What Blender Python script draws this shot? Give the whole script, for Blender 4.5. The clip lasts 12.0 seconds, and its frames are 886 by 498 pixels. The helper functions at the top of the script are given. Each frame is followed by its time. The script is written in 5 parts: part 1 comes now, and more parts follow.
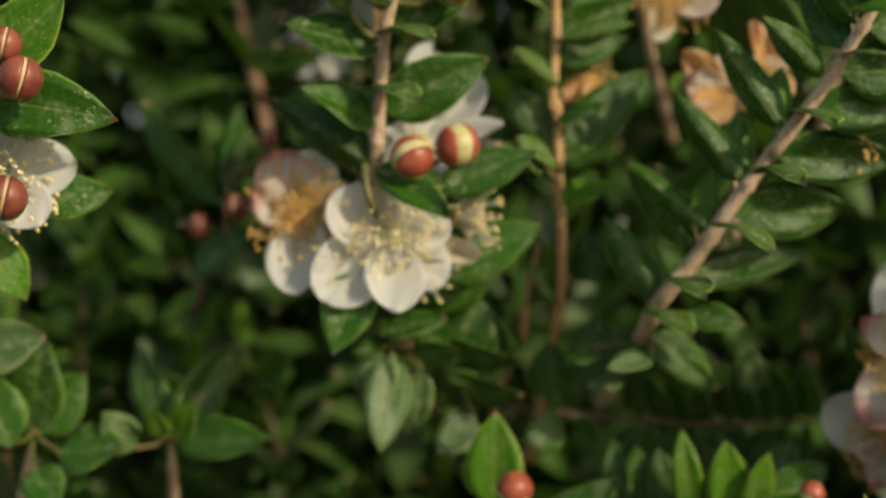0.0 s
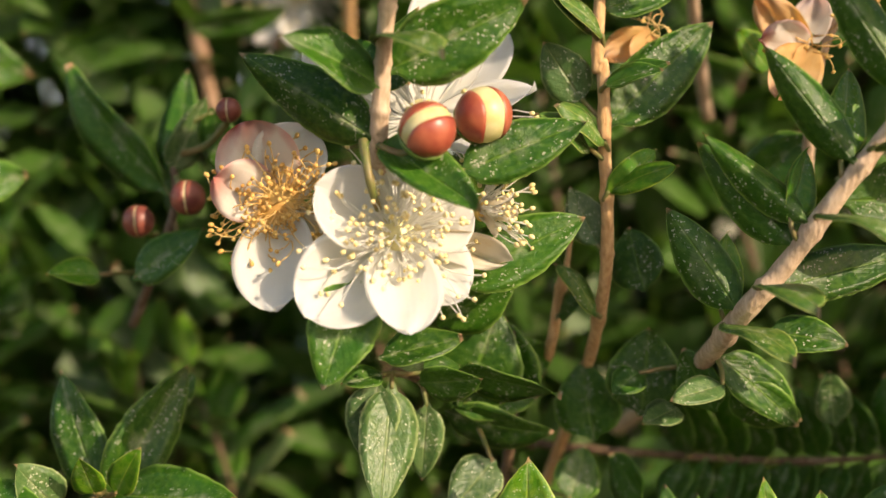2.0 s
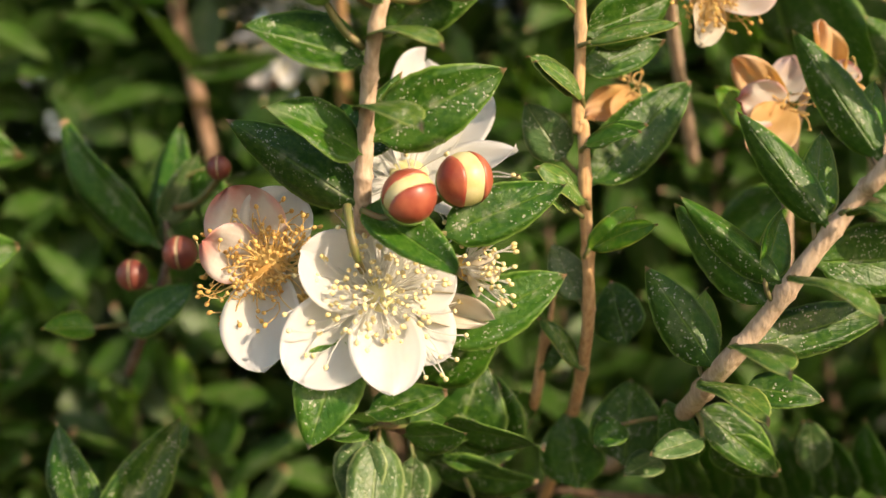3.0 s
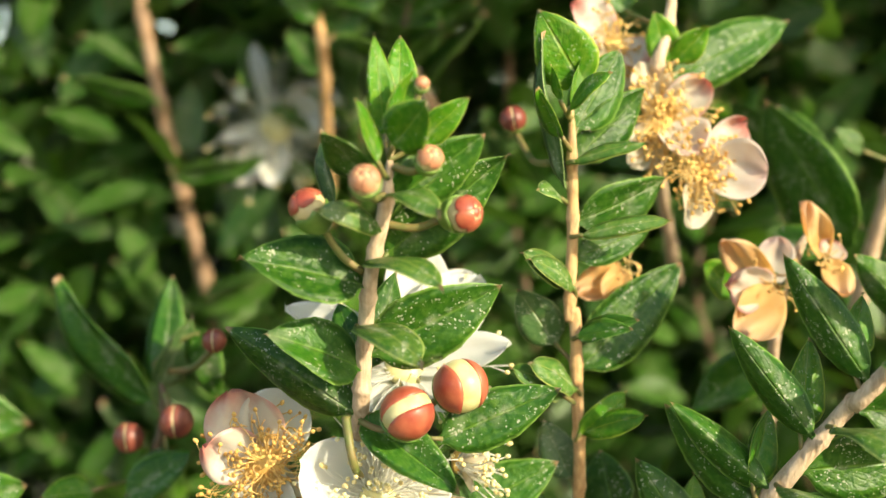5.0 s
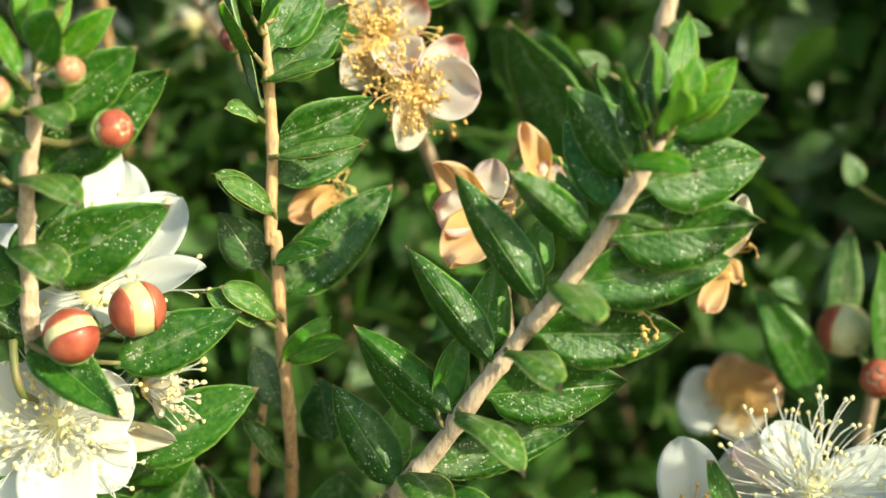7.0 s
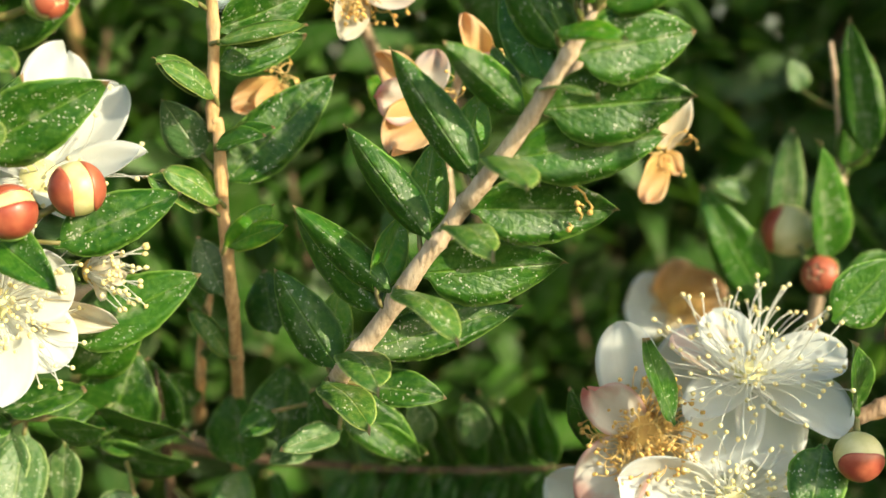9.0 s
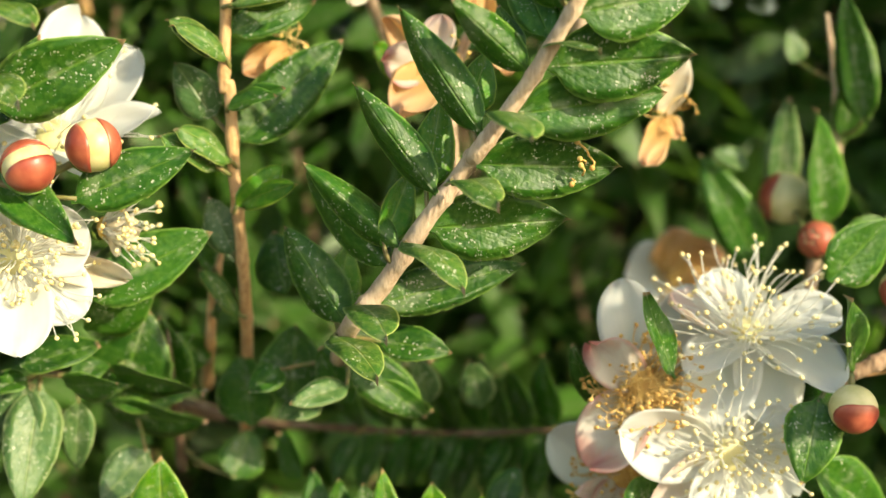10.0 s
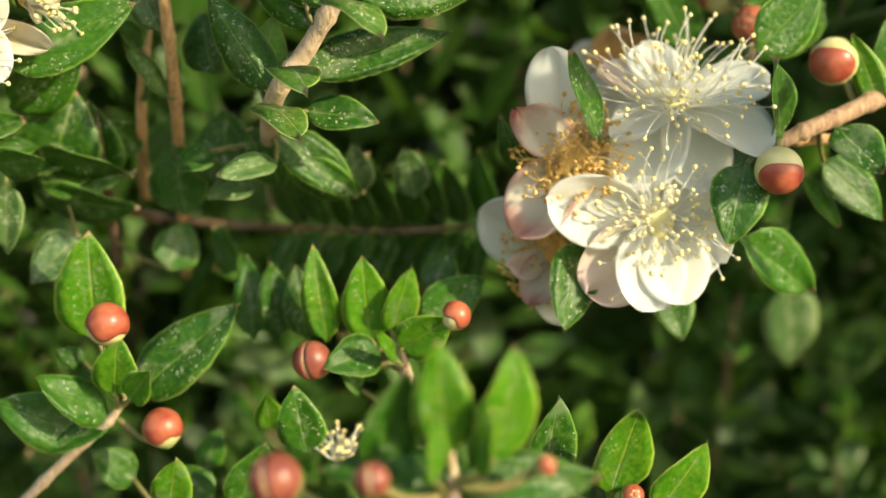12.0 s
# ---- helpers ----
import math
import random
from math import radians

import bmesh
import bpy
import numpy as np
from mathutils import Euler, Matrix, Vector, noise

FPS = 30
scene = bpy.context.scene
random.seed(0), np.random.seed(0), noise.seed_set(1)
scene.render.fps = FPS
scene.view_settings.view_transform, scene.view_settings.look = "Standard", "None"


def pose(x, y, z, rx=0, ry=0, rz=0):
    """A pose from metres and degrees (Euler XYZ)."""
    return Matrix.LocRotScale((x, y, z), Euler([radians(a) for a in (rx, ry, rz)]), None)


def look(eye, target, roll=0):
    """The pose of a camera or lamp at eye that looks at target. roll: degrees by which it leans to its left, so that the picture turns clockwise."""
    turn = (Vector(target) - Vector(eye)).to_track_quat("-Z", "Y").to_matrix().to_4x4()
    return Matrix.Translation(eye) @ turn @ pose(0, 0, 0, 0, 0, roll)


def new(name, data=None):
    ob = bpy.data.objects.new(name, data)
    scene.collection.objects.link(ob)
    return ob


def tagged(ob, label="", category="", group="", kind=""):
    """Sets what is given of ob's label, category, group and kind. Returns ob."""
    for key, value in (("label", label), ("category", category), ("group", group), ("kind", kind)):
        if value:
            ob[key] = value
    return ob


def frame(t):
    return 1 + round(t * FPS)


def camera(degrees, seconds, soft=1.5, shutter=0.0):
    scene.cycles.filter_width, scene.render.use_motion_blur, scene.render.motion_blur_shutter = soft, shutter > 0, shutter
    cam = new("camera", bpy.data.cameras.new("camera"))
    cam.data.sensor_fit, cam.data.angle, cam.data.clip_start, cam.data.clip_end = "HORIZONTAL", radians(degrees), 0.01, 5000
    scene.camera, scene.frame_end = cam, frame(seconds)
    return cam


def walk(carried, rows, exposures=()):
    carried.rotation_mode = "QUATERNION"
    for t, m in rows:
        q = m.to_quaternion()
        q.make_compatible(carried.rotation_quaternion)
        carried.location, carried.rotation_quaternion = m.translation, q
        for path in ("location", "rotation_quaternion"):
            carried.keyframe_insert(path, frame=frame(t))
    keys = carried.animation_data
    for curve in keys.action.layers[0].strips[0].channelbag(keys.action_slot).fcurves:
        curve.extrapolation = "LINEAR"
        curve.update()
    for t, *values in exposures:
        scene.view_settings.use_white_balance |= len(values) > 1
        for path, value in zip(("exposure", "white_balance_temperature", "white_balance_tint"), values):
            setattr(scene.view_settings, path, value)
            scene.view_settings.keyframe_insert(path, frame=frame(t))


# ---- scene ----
# A flowering myrtle shrub in low sun, seen from a hand's width. Plan coordinates are in millimetres from ORIGIN.
cam = camera(35.97, 12.0)
cam.data.dof.use_dof = True
cam.data.dof.focus_distance = 0.144
cam.data.dof.aperture_fstop = 16.5
PATH = [
    (0, look((-0.00324, -0.18001, 0.77565), (-0.00331, -0.03001, 0.77576), 0.00)),
    (0.5, look((0.00476, -0.17940, 0.77427), (0.00102, -0.02945, 0.77569), -0.18)),
    (1, look((-0.00415, -0.14967, 0.78008), (-0.00107, 0.00029, 0.77838), -0.23)),
    (1.5, look((-0.00897, -0.14190, 0.78066), (-0.00335, 0.00798, 0.77833), -0.46)),
    (2, look((-0.01364, -0.13799, 0.77668), (-0.00489, 0.01175, 0.77585), -0.27)),
    (2.5, look((-0.00740, -0.14050, 0.77544), (-0.00120, 0.00937, 0.77465), -0.49)),
    (2.7, look((-0.00879, -0.14115, 0.77797), (-0.00211, 0.00870, 0.77782), -0.45)),
    (4.3, look((-0.01573, -0.14226, 0.80333), (-0.00412, 0.00707, 0.79521), -1.21)),
    (4.5, look((-0.01669, -0.14365, 0.80814), (-0.00428, 0.00556, 0.79905), -0.44)),
    (5, look((-0.01386, -0.14292, 0.81284), (-0.00264, 0.00638, 0.80368), -0.64)),
    (5.5, look((-0.00854, -0.14308, 0.81785), (0.00241, 0.00608, 0.80642), -0.48)),
    (6, look((0.00265, -0.14363, 0.81654), (0.01322, 0.00562, 0.80586), -0.42)),
    (6.5, look((0.01568, -0.14396, 0.81256), (0.02582, 0.00529, 0.80155), -0.44)),
    (7, look((0.01798, -0.14177, 0.80907), (0.03090, 0.00695, 0.79447), -0.53)),
    (7.5, look((0.01877, -0.14204, 0.80758), (0.03565, 0.00598, 0.79014), -0.71)),
    (7.7, look((0.01552, -0.14227, 0.80385), (0.03358, 0.00572, 0.78736), -0.79)),
    (9.3, look((0.02280, -0.14565, 0.79793), (0.03752, 0.00267, 0.78107), -0.47)),
    (9.5, look((0.02283, -0.14669, 0.79698), (0.03790, 0.00166, 0.78066), -0.36)),
    (10, look((0.02068, -0.14887, 0.79403), (0.03594, -0.00054, 0.77778), -0.39)),
    (10.5, look((0.01967, -0.14882, 0.78528), (0.03562, -0.00074, 0.76749), -0.39)),
    (11, look((0.02018, -0.14860, 0.77792), (0.03589, -0.00077, 0.75796), -0.45)),
    (11.5, look((0.02265, -0.14908, 0.77749), (0.03974, -0.00198, 0.75366), -0.59)),
    (12, look((0.02599, -0.15127, 0.77692), (0.04342, -0.00438, 0.75202), -0.82)),
]
walk(cam, PATH, [(0.0, -0.21, 8050, 8), (1.5, 0.67, 8450, 20), (2.7, 0.77, 8450, 20), (4.5, 1.0, 8450, 9), (5.5, 1.31, 7550, -2), (6.5, 1.15, 7350, -4), (7.5, 1.03, 7300, -6), (9.5, 1.11, 8100, 1), (10.5, 1.12, 8250, 4), (11.0, 1.27, 8300, 6), (11.5, 1.37, 8150, 5), (12.0, 0.95, 8400, 0)])

# ---- sky and sun ----
SUN_WAY = Vector((0.63, -0.65, 0.42)).normalized()
world = bpy.data.worlds.new("sky")
scene.world = world
world.use_nodes = True
wn, wl = world.node_tree.nodes, world.node_tree.links
sky = wn.new("ShaderNodeTexSky")
sky.sky_type, sky.sun_disc = "NISHITA", False
sky.sun_elevation, sky.sun_rotation = math.asin(SUN_WAY.z), math.atan2(SUN_WAY.x, SUN_WAY.y)
wl.new(sky.outputs["Color"], wn["Background"].inputs["Color"])
wn["Background"].inputs["Strength"].default_value = 0.15
sun = new("sun", bpy.data.lights.new("sun", "SUN"))
sun.data.energy, sun.data.angle, sun.data.color = 3.1, radians(0.6), (1.0, 0.92, 0.79)
sun.matrix_world = look(SUN_WAY * 5, (0, 0, 0))

# ---- materials ----
ORIGIN = Vector((0, 0, 0.8))


def nodes_of(name):
    m = bpy.data.materials.new(name)
    m.use_nodes = True
    return m, m.node_tree.nodes, m.node_tree.links, m.node_tree.nodes["Principled BSDF"]


def add(n, kind, **kw):
    node = n.new(kind)
    for key, value in kw.items():
        if key in node.inputs:
            node.inputs[key].default_value = value
    return node


def math_node(n, l, op, a, b=None, clamp=False):
    node = n.new("ShaderNodeMath")
    node.operation, node.use_clamp = op, clamp
    for i, v in enumerate((a, b)):
        if v is None:
            continue
        if isinstance(v, (int, float)):
            node.inputs[i].default_value = v
        else:
            l.new(v, node.inputs[i])
    return node.outputs[0]


def ramp(n, l, fac, low, high):
    node = n.new("ShaderNodeMapRange")
    node.clamp = True
    node.inputs["From Min"].default_value, node.inputs["From Max"].default_value = low, high
    l.new(fac, node.inputs["Value"])
    return node.outputs["Result"]


def mix(n, l, fac, a, b):
    node = n.new("ShaderNodeMix")
    node.data_type = "RGBA"
    for socket, v in ((node.inputs[0], fac), (node.inputs[6], a), (node.inputs[7], b)):
        if isinstance(v, (int, float)):
            socket.default_value = v
        elif isinstance(v, tuple):
            socket.default_value = (*v, 1)
        else:
            l.new(v, socket)
    return node.outputs[2]


def noise_tex(n, l, scale, detail=3.0, where=None):
    node = add(n, "ShaderNodeTexNoise", Scale=scale, Detail=detail)
    l.new(where or n.new("ShaderNodeNewGeometry").outputs["Position"], node.inputs["Vector"])
    return node.outputs["Fac"]


def see_through(m, n, l, shader, color, share):
    """Adds the light that comes through a thin blade."""
    thin = n.new("ShaderNodeBsdfTranslucent")
    l.new(color, thin.inputs["Color"])
    both = n.new("ShaderNodeMixShader")
    both.inputs[0].default_value = share
    l.new(shader.outputs[0], both.inputs[1])
    l.new(thin.outputs[0], both.inputs[2])
    l.new(both.outputs[0], n["Material Output"].inputs["Surface"])


def leaf_material(name, dark, light, margin, dust, rough, thin, joined=False, film=0.60):
    m, n, l, p = nodes_of(name)
    uv = n.new("ShaderNodeSeparateXYZ")
    l.new(n.new("ShaderNodeUVMap").outputs["UV"], uv.inputs[0])
    across = math_node(n, l, "ABSOLUTE", math_node(n, l, "SUBTRACT", uv.outputs["X"], 0.5))
    along = uv.outputs["Y"]
    chance = n.new("ShaderNodeNewGeometry").outputs["Random Per Island"] if joined else n.new("ShaderNodeObjectInfo").outputs["Random"]
    mottled = noise_tex(n, l, 260.0, 4.0)
    tone = math_node(n, l, "ADD", math_node(n, l, "MULTIPLY", mottled, 0.5), math_node(n, l, "MULTIPLY", chance, 0.45))
    color = mix(n, l, ramp(n, l, tone, 0.25, 0.95), dark, light)
    grain = noise_tex(n, l, 1500.0, 5.0)
    color = mix(n, l, math_node(n, l, "MULTIPLY", ramp(n, l, grain, 0.42, 0.70), 0.35), color, margin)
    worn = ramp(n, l, noise_tex(n, l, 120.0, 5.0), 0.52, 0.72)
    color = mix(n, l, math_node(n, l, "MULTIPLY", worn, 0.14), color, (0.07, 0.15, 0.032))
    # veins that leave the midrib at a slant
    slant = math_node(n, l, "SUBTRACT", math_node(n, l, "ADD", math_node(n, l, "MULTIPLY", along, 34.0), math_node(n, l, "MULTIPLY", mottled, 5.0)), math_node(n, l, "MULTIPLY", across, 30.0))
    vein = math_node(n, l, "POWER", math_node(n, l, "ABSOLUTE", math_node(n, l, "SINE", slant)), 9.0)
    color = mix(n, l, math_node(n, l, "MULTIPLY", vein, 0.05), color, margin)
    midrib = ramp(n, l, across, 0.035, 0.008)
    color = mix(n, l, math_node(n, l, "MULTIPLY", midrib, 0.5), color, margin)
    edging = tuple(min(1.0, 1.35 * c + 0.03) for c in margin)
    rim = ramp(n, l, across, 0.445, 0.49)
    color = mix(n, l, math_node(n, l, "MULTIPLY", rim, 0.9), color, edging)
    tip = ramp(n, l, along, 0.95, 0.98)
    color = mix(n, l, math_node(n, l, "MULTIPLY", tip, 0.75), color, (0.56, 0.30, 0.20))
    # fine pale dust and spots
    place = n.new("ShaderNodeNewGeometry").outputs["Position"]
    warp = add(n, "ShaderNodeTexNoise", Scale=1400.0, Detail=2.0)
    l.new(place, warp.inputs["Vector"])
    shift = n.new("ShaderNodeVectorMath")
    shift.operation = "MULTIPLY_ADD"
    shift.inputs[1].default_value = (0.0008, 0.0008, 0.0008)
    l.new(warp.outputs["Color"], shift.inputs[0])
    l.new(place, shift.inputs[2])
    spots = add(n, "ShaderNodeTexVoronoi", Scale=3300.0, Randomness=1.0)
    l.new(shift.outputs[0], spots.inputs["Vector"])
    patch = ramp(n, l, noise_tex(n, l, 330.0, 3.0), 0.36, 0.58)
    dice = n.new("ShaderNodeSeparateXYZ")
    l.new(spots.outputs["Color"], dice.inputs[0])
    size = math_node(n, l, "MULTIPLY", patch, math_node(n, l, "MULTIPLY", math_node(n, l, "POWER", dice.outputs["X"], 2.4), 0.58))
    speck = ramp(n, l, math_node(n, l, "SUBTRACT", size, spots.outputs["Distance"]), 0.0, 0.06)
    film = math_node(n, l, "MULTIPLY", ramp(n, l, noise_tex(n, l, 190.0, 6.0), film, film + 0.18), 0.42)
    near_rib = math_node(n, l, "MULTIPLY", ramp(n, l, across, 0.16, 0.0), ramp(n, l, noise_tex(n, l, 700.0, 5.0), 0.5, 0.66))
    dusty = math_node(n, l, "MAXIMUM", math_node(n, l, "MAXIMUM", speck, film), math_node(n, l, "MULTIPLY", near_rib, 0.5))
    dusty = math_node(n, l, "MULTIPLY", dusty, dust)
    color = mix(n, l, dusty, color, (0.49, 0.53, 0.37))
    l.new(color, p.inputs["Base Color"])
    l.new(math_node(n, l, "ADD", math_node(n, l, "MULTIPLY", dusty, 0.4), math_node(n, l, "ADD", math_node(n, l, "MULTIPLY", mottled, 0.2), rough - 0.1)), p.inputs["Roughness"])
    p.inputs["Specular IOR Level"].default_value = 0.38
    relief = math_node(n, l, "ADD", math_node(n, l, "ADD", math_node(n, l, "MULTIPLY", grain, 1.1), math_node(n, l, "MULTIPLY", mottled, 1.6)), math_node(n, l, "ADD", math_node(n, l, "MULTIPLY", midrib, -0.9), math_node(n, l, "MULTIPLY", vein, -0.10)))
    bump = add(n, "ShaderNodeBump", Strength=0.6, Distance=0.00025)
    l.new(relief, bump.inputs["Height"])
    l.new(bump.outputs[0], p.inputs["Normal"])
    glow = mix(n, l, 0.6, color, (0.18, 0.42, 0.03))
    see_through(m, n, l, p, glow, thin)
    return m


GREEN = leaf_material("leaf_green", (0.012, 0.074, 0.006), (0.036, 0.168, 0.011), (0.17, 0.33, 0.05), 0.95, 0.36, 0.30)
YOUNG = leaf_material("leaf_young", (0.040, 0.190, 0.008), (0.088, 0.33, 0.014), (0.34, 0.46, 0.06), 0.6, 0.38, 0.34)
PALE = leaf_material("leaf_pale", (0.030, 0.092, 0.026), (0.070, 0.165, 0.044), (0.24, 0.32, 0.12), 0.9, 0.34, 0.16)
DUSTY = leaf_material("leaf_dusty", (0.030, 0.115, 0.014), (0.075, 0.205, 0.032), (0.34, 0.42, 0.10), 1.0, 0.40, 0.20, film=0.58)
DEEP = leaf_material("leaf_inner", (0.013, 0.062, 0.008), (0.050, 0.155, 0.018), (0.14, 0.22, 0.05), 0.5, 0.34, 0.20, joined=True)


def bark_material(name, dark, light):
    m, n, l, p = nodes_of(name)
    place = n.new("ShaderNodeNewGeometry").outputs["Position"]
    squeeze = n.new("ShaderNodeVectorMath")
    squeeze.operation = "MULTIPLY"
    squeeze.inputs[1].default_value = (1.0, 1.0, 0.22)
    l.new(place, squeeze.inputs[0])
    fibre = noise_tex(n, l, 1900.0, 4.0, squeeze.outputs[0])
    blotch = noise_tex(n, l, 300.0, 3.0)
    color = mix(n, l, ramp(n, l, fibre, 0.32, 0.68), dark, light)
    color = mix(n, l, math_node(n, l, "MULTIPLY", ramp(n, l, blotch, 0.5, 0.7), 0.35), color, (0.36, 0.31, 0.24))
    flake = noise_tex(n, l, 800.0, 6.0)
    color = mix(n, l, math_node(n, l, "MULTIPLY", ramp(n, l, flake, 0.54, 0.62), 0.3), color, light)
    color = mix(n, l, math_node(n, l, "MULTIPLY", ramp(n, l, flake, 0.42, 0.36), 0.35), color, dark)
    l.new(color, p.inputs["Base Color"])
    p.inputs["Roughness"].default_value = 0.75
    bump = add(n, "ShaderNodeBump", Strength=0.6, Distance=0.0004)
    l.new(math_node(n, l, "ADD", fibre, flake), bump.inputs["Height"])
    l.new(bump.outputs[0], p.inputs["Normal"])
    return m


BARK = bark_material("bark_tan", (0.45, 0.31, 0.20), (0.69, 0.53, 0.385))
BARK_ORANGE = bark_material("bark_orange", (0.45, 0.245, 0.10), (0.70, 0.45, 0.225))
BARK_BROWN = bark_material("bark_brown", (0.25, 0.14, 0.08), (0.46, 0.30, 0.19))
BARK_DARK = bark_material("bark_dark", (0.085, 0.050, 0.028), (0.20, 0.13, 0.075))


def petal_material(name, base, tip, spot, amount, start=0.55, rim=0.0):
    m, n, l, p = nodes_of(name)
    uv = n.new("ShaderNodeSeparateXYZ")
    l.new(n.new("ShaderNodeUVMap").outputs["UV"], uv.inputs[0])
    wavy = math_node(n, l, "ADD", uv.outputs["Y"], math_node(n, l, "MULTIPLY", noise_tex(n, l, 330.0, 3.0), 0.5))
    across = math_node(n, l, "ABSOLUTE", math_node(n, l, "SUBTRACT", uv.outputs["X"], 0.5))
    border = math_node(n, l, "MULTIPLY", ramp(n, l, math_node(n, l, "ADD", across, math_node(n, l, "MULTIPLY", noise_tex(n, l, 250.0, 2.0), 0.3)), 0.55, 0.70), rim)
    color = mix(n, l, math_node(n, l, "MAXIMUM", ramp(n, l, wavy, start, 1.25), border), base, tip)
    blotch = math_node(n, l, "MULTIPLY", ramp(n, l, noise_tex(n, l, 420.0, 4.0), 0.50, 0.66), amount)
    color = mix(n, l, blotch, color, spot)
    wave = math_node(n, l, "SINE", math_node(n, l, "MULTIPLY", uv.outputs["X"], 70.0))
    l.new(color, p.inputs["Base Color"])
    p.inputs["Roughness"].default_value = 0.55
    p.inputs["Specular IOR Level"].default_value = 0.3
    bump = add(n, "ShaderNodeBump", Strength=0.3, Distance=0.0002)
    l.new(math_node(n, l, "ADD", math_node(n, l, "MULTIPLY", wave, 0.08), noise_tex(n, l, 500.0, 3.0)), bump.inputs["Height"])
    l.new(bump.outputs[0], p.inputs["Normal"])
    see_through(m, n, l, p, color, 0.58)
    return m


WHITE_PETAL = petal_material("petal_white", (0.86, 0.87, 0.83), (0.88, 0.90, 0.895), (0.82, 0.74, 0.60), 0.08)
FADED_PETAL = petal_material("petal_faded", (0.87, 0.82, 0.74), (0.87, 0.72, 0.69), (0.78, 0.58, 0.36), 0.22, 0.7, 0.5)
CREAM_PETAL = petal_material("petal_cream", (0.80, 0.72, 0.55), (0.83, 0.80, 0.72), (0.70, 0.50, 0.27), 0.28)
PINK_PETAL = petal_material("petal_pink", (0.86, 0.82, 0.76), (0.72, 0.30, 0.27), (0.74, 0.58, 0.46), 0.25, 0.95, 0.8)
DRIED_PETAL = petal_material("petal_dried", (0.88, 0.62, 0.27), (0.88, 0.66, 0.46), (0.66, 0.33, 0.09), 0.35)


def plain_material(name, one, two, rough, scale=500.0, thin=0.0):
    m, n, l, p = nodes_of(name)
    color = mix(n, l, ramp(n, l, noise_tex(n, l, scale, 4.0), 0.35, 0.65), one, two)
    l.new(color, p.inputs["Base Color"])
    p.inputs["Roughness"].default_value = rough
    bump = add(n, "ShaderNodeBump", Strength=0.2, Distance=0.0001)
    l.new(noise_tex(n, l, 3000.0, 2.0), bump.inputs["Height"])
    l.new(bump.outputs[0], p.inputs["Normal"])
    if thin:
        see_through(m, n, l, p, color, thin)
    return m


FILAMENT = plain_material("filament_white", (0.90, 0.90, 0.85), (0.91, 0.91, 0.88), 0.5, thin=0.72)
ANTHER = plain_material("anther_yellow", (0.82, 0.66, 0.28), (0.88, 0.78, 0.46), 0.6)
FILAMENT_BROWN = plain_material("filament_browned", (0.68, 0.42, 0.13), (0.82, 0.62, 0.28), 0.6, thin=0.2)
ANTHER_BROWN = plain_material("anther_browned", (0.55, 0.30, 0.08), (0.74, 0.50, 0.16), 0.7)
BUD_RED = plain_material("bud_red", (0.29, 0.048, 0.030), (0.46, 0.130, 0.070), 0.36, 420.0)
BUD_DULL = plain_material("bud_dull_red", (0.18, 0.040, 0.030), (0.32, 0.095, 0.060), 0.40, 420.0)
BUD_CREAM = plain_material("bud_cream", (0.54, 0.50, 0.21), (0.68, 0.62, 0.34), 0.4)
BUD_SEAM = plain_material("bud_seam", (0.58, 0.46, 0.22), (0.66, 0.56, 0.32), 0.5)
BUD_TAN = plain_material("bud_tan", (0.40, 0.16, 0.09), (0.52, 0.27, 0.15), 0.4)
CALYX = plain_material("calyx_green", (0.10, 0.20, 0.035), (0.17, 0.28, 0.06), 0.4)
STALK = plain_material("stalk_green", (0.12, 0.16, 0.04), (0.24, 0.17, 0.07), 0.5)


# ---- shapes ----
def at(p):
    return ORIGIN + Vector(p) * 0.001


def mesh_of(name, verts, faces, materials, uvs=None, slots=None):
    me = bpy.data.meshes.new(name)
    me.from_pydata([tuple(v) for v in verts], [], faces)
    for m in materials:
        me.materials.append(m)
    if uvs is not None:
        layer = me.uv_layers.new(name="UVMap")
        for loop in me.loops:
            layer.data[loop.index].uv = uvs[loop.vertex_index]
    for poly in me.polygons:
        poly.use_smooth = True
        if slots is not None:
            poly.material_index = slots[poly.index]
    me.update()
    return me


def blade_mesh(name, material, half, lift, rows=18, thick=0.011, side_steps=(-1.0, -0.62, -0.28, 0.0, 0.28, 0.62, 1.0)):
    """A blade one long with full width one: half(v) is its outline, lift(u, v) its relief; it has two faces and a rim."""
    verts, uvs, faces = [], [], []
    k = len(side_steps)
    for layer in (0, 1):
        for i in range(rows + 1):
            v = 1 - (1 - i / rows) ** 1.25
            for u in side_steps:
                h = half(v)
                edge = (1 - u * u) ** 0.5
                z = lift(u, v) - layer * thick * (0.35 + 0.65 * edge)
                verts.append((v, u * h * 0.5, z))
                uvs.append((0.5 + u * 0.5, v))
    size = (rows + 1) * k
    for i in range(rows):
        for j in range(k - 1):
            a = i * k + j
            faces.append((a, a + k, a + k + 1, a + 1))
            b = a + size
            faces.append((b, b + 1, b + k + 1, b + k))
    for i in range(rows):
        a, b = i * k, (i + 1) * k
        faces.append((a, a + size, b + size, b))
        a, b = i * k + k - 1, (i + 1) * k + k - 1
        faces.append((a, b, b + size, a + size))
    return mesh_of(name, verts, faces, [material], uvs)


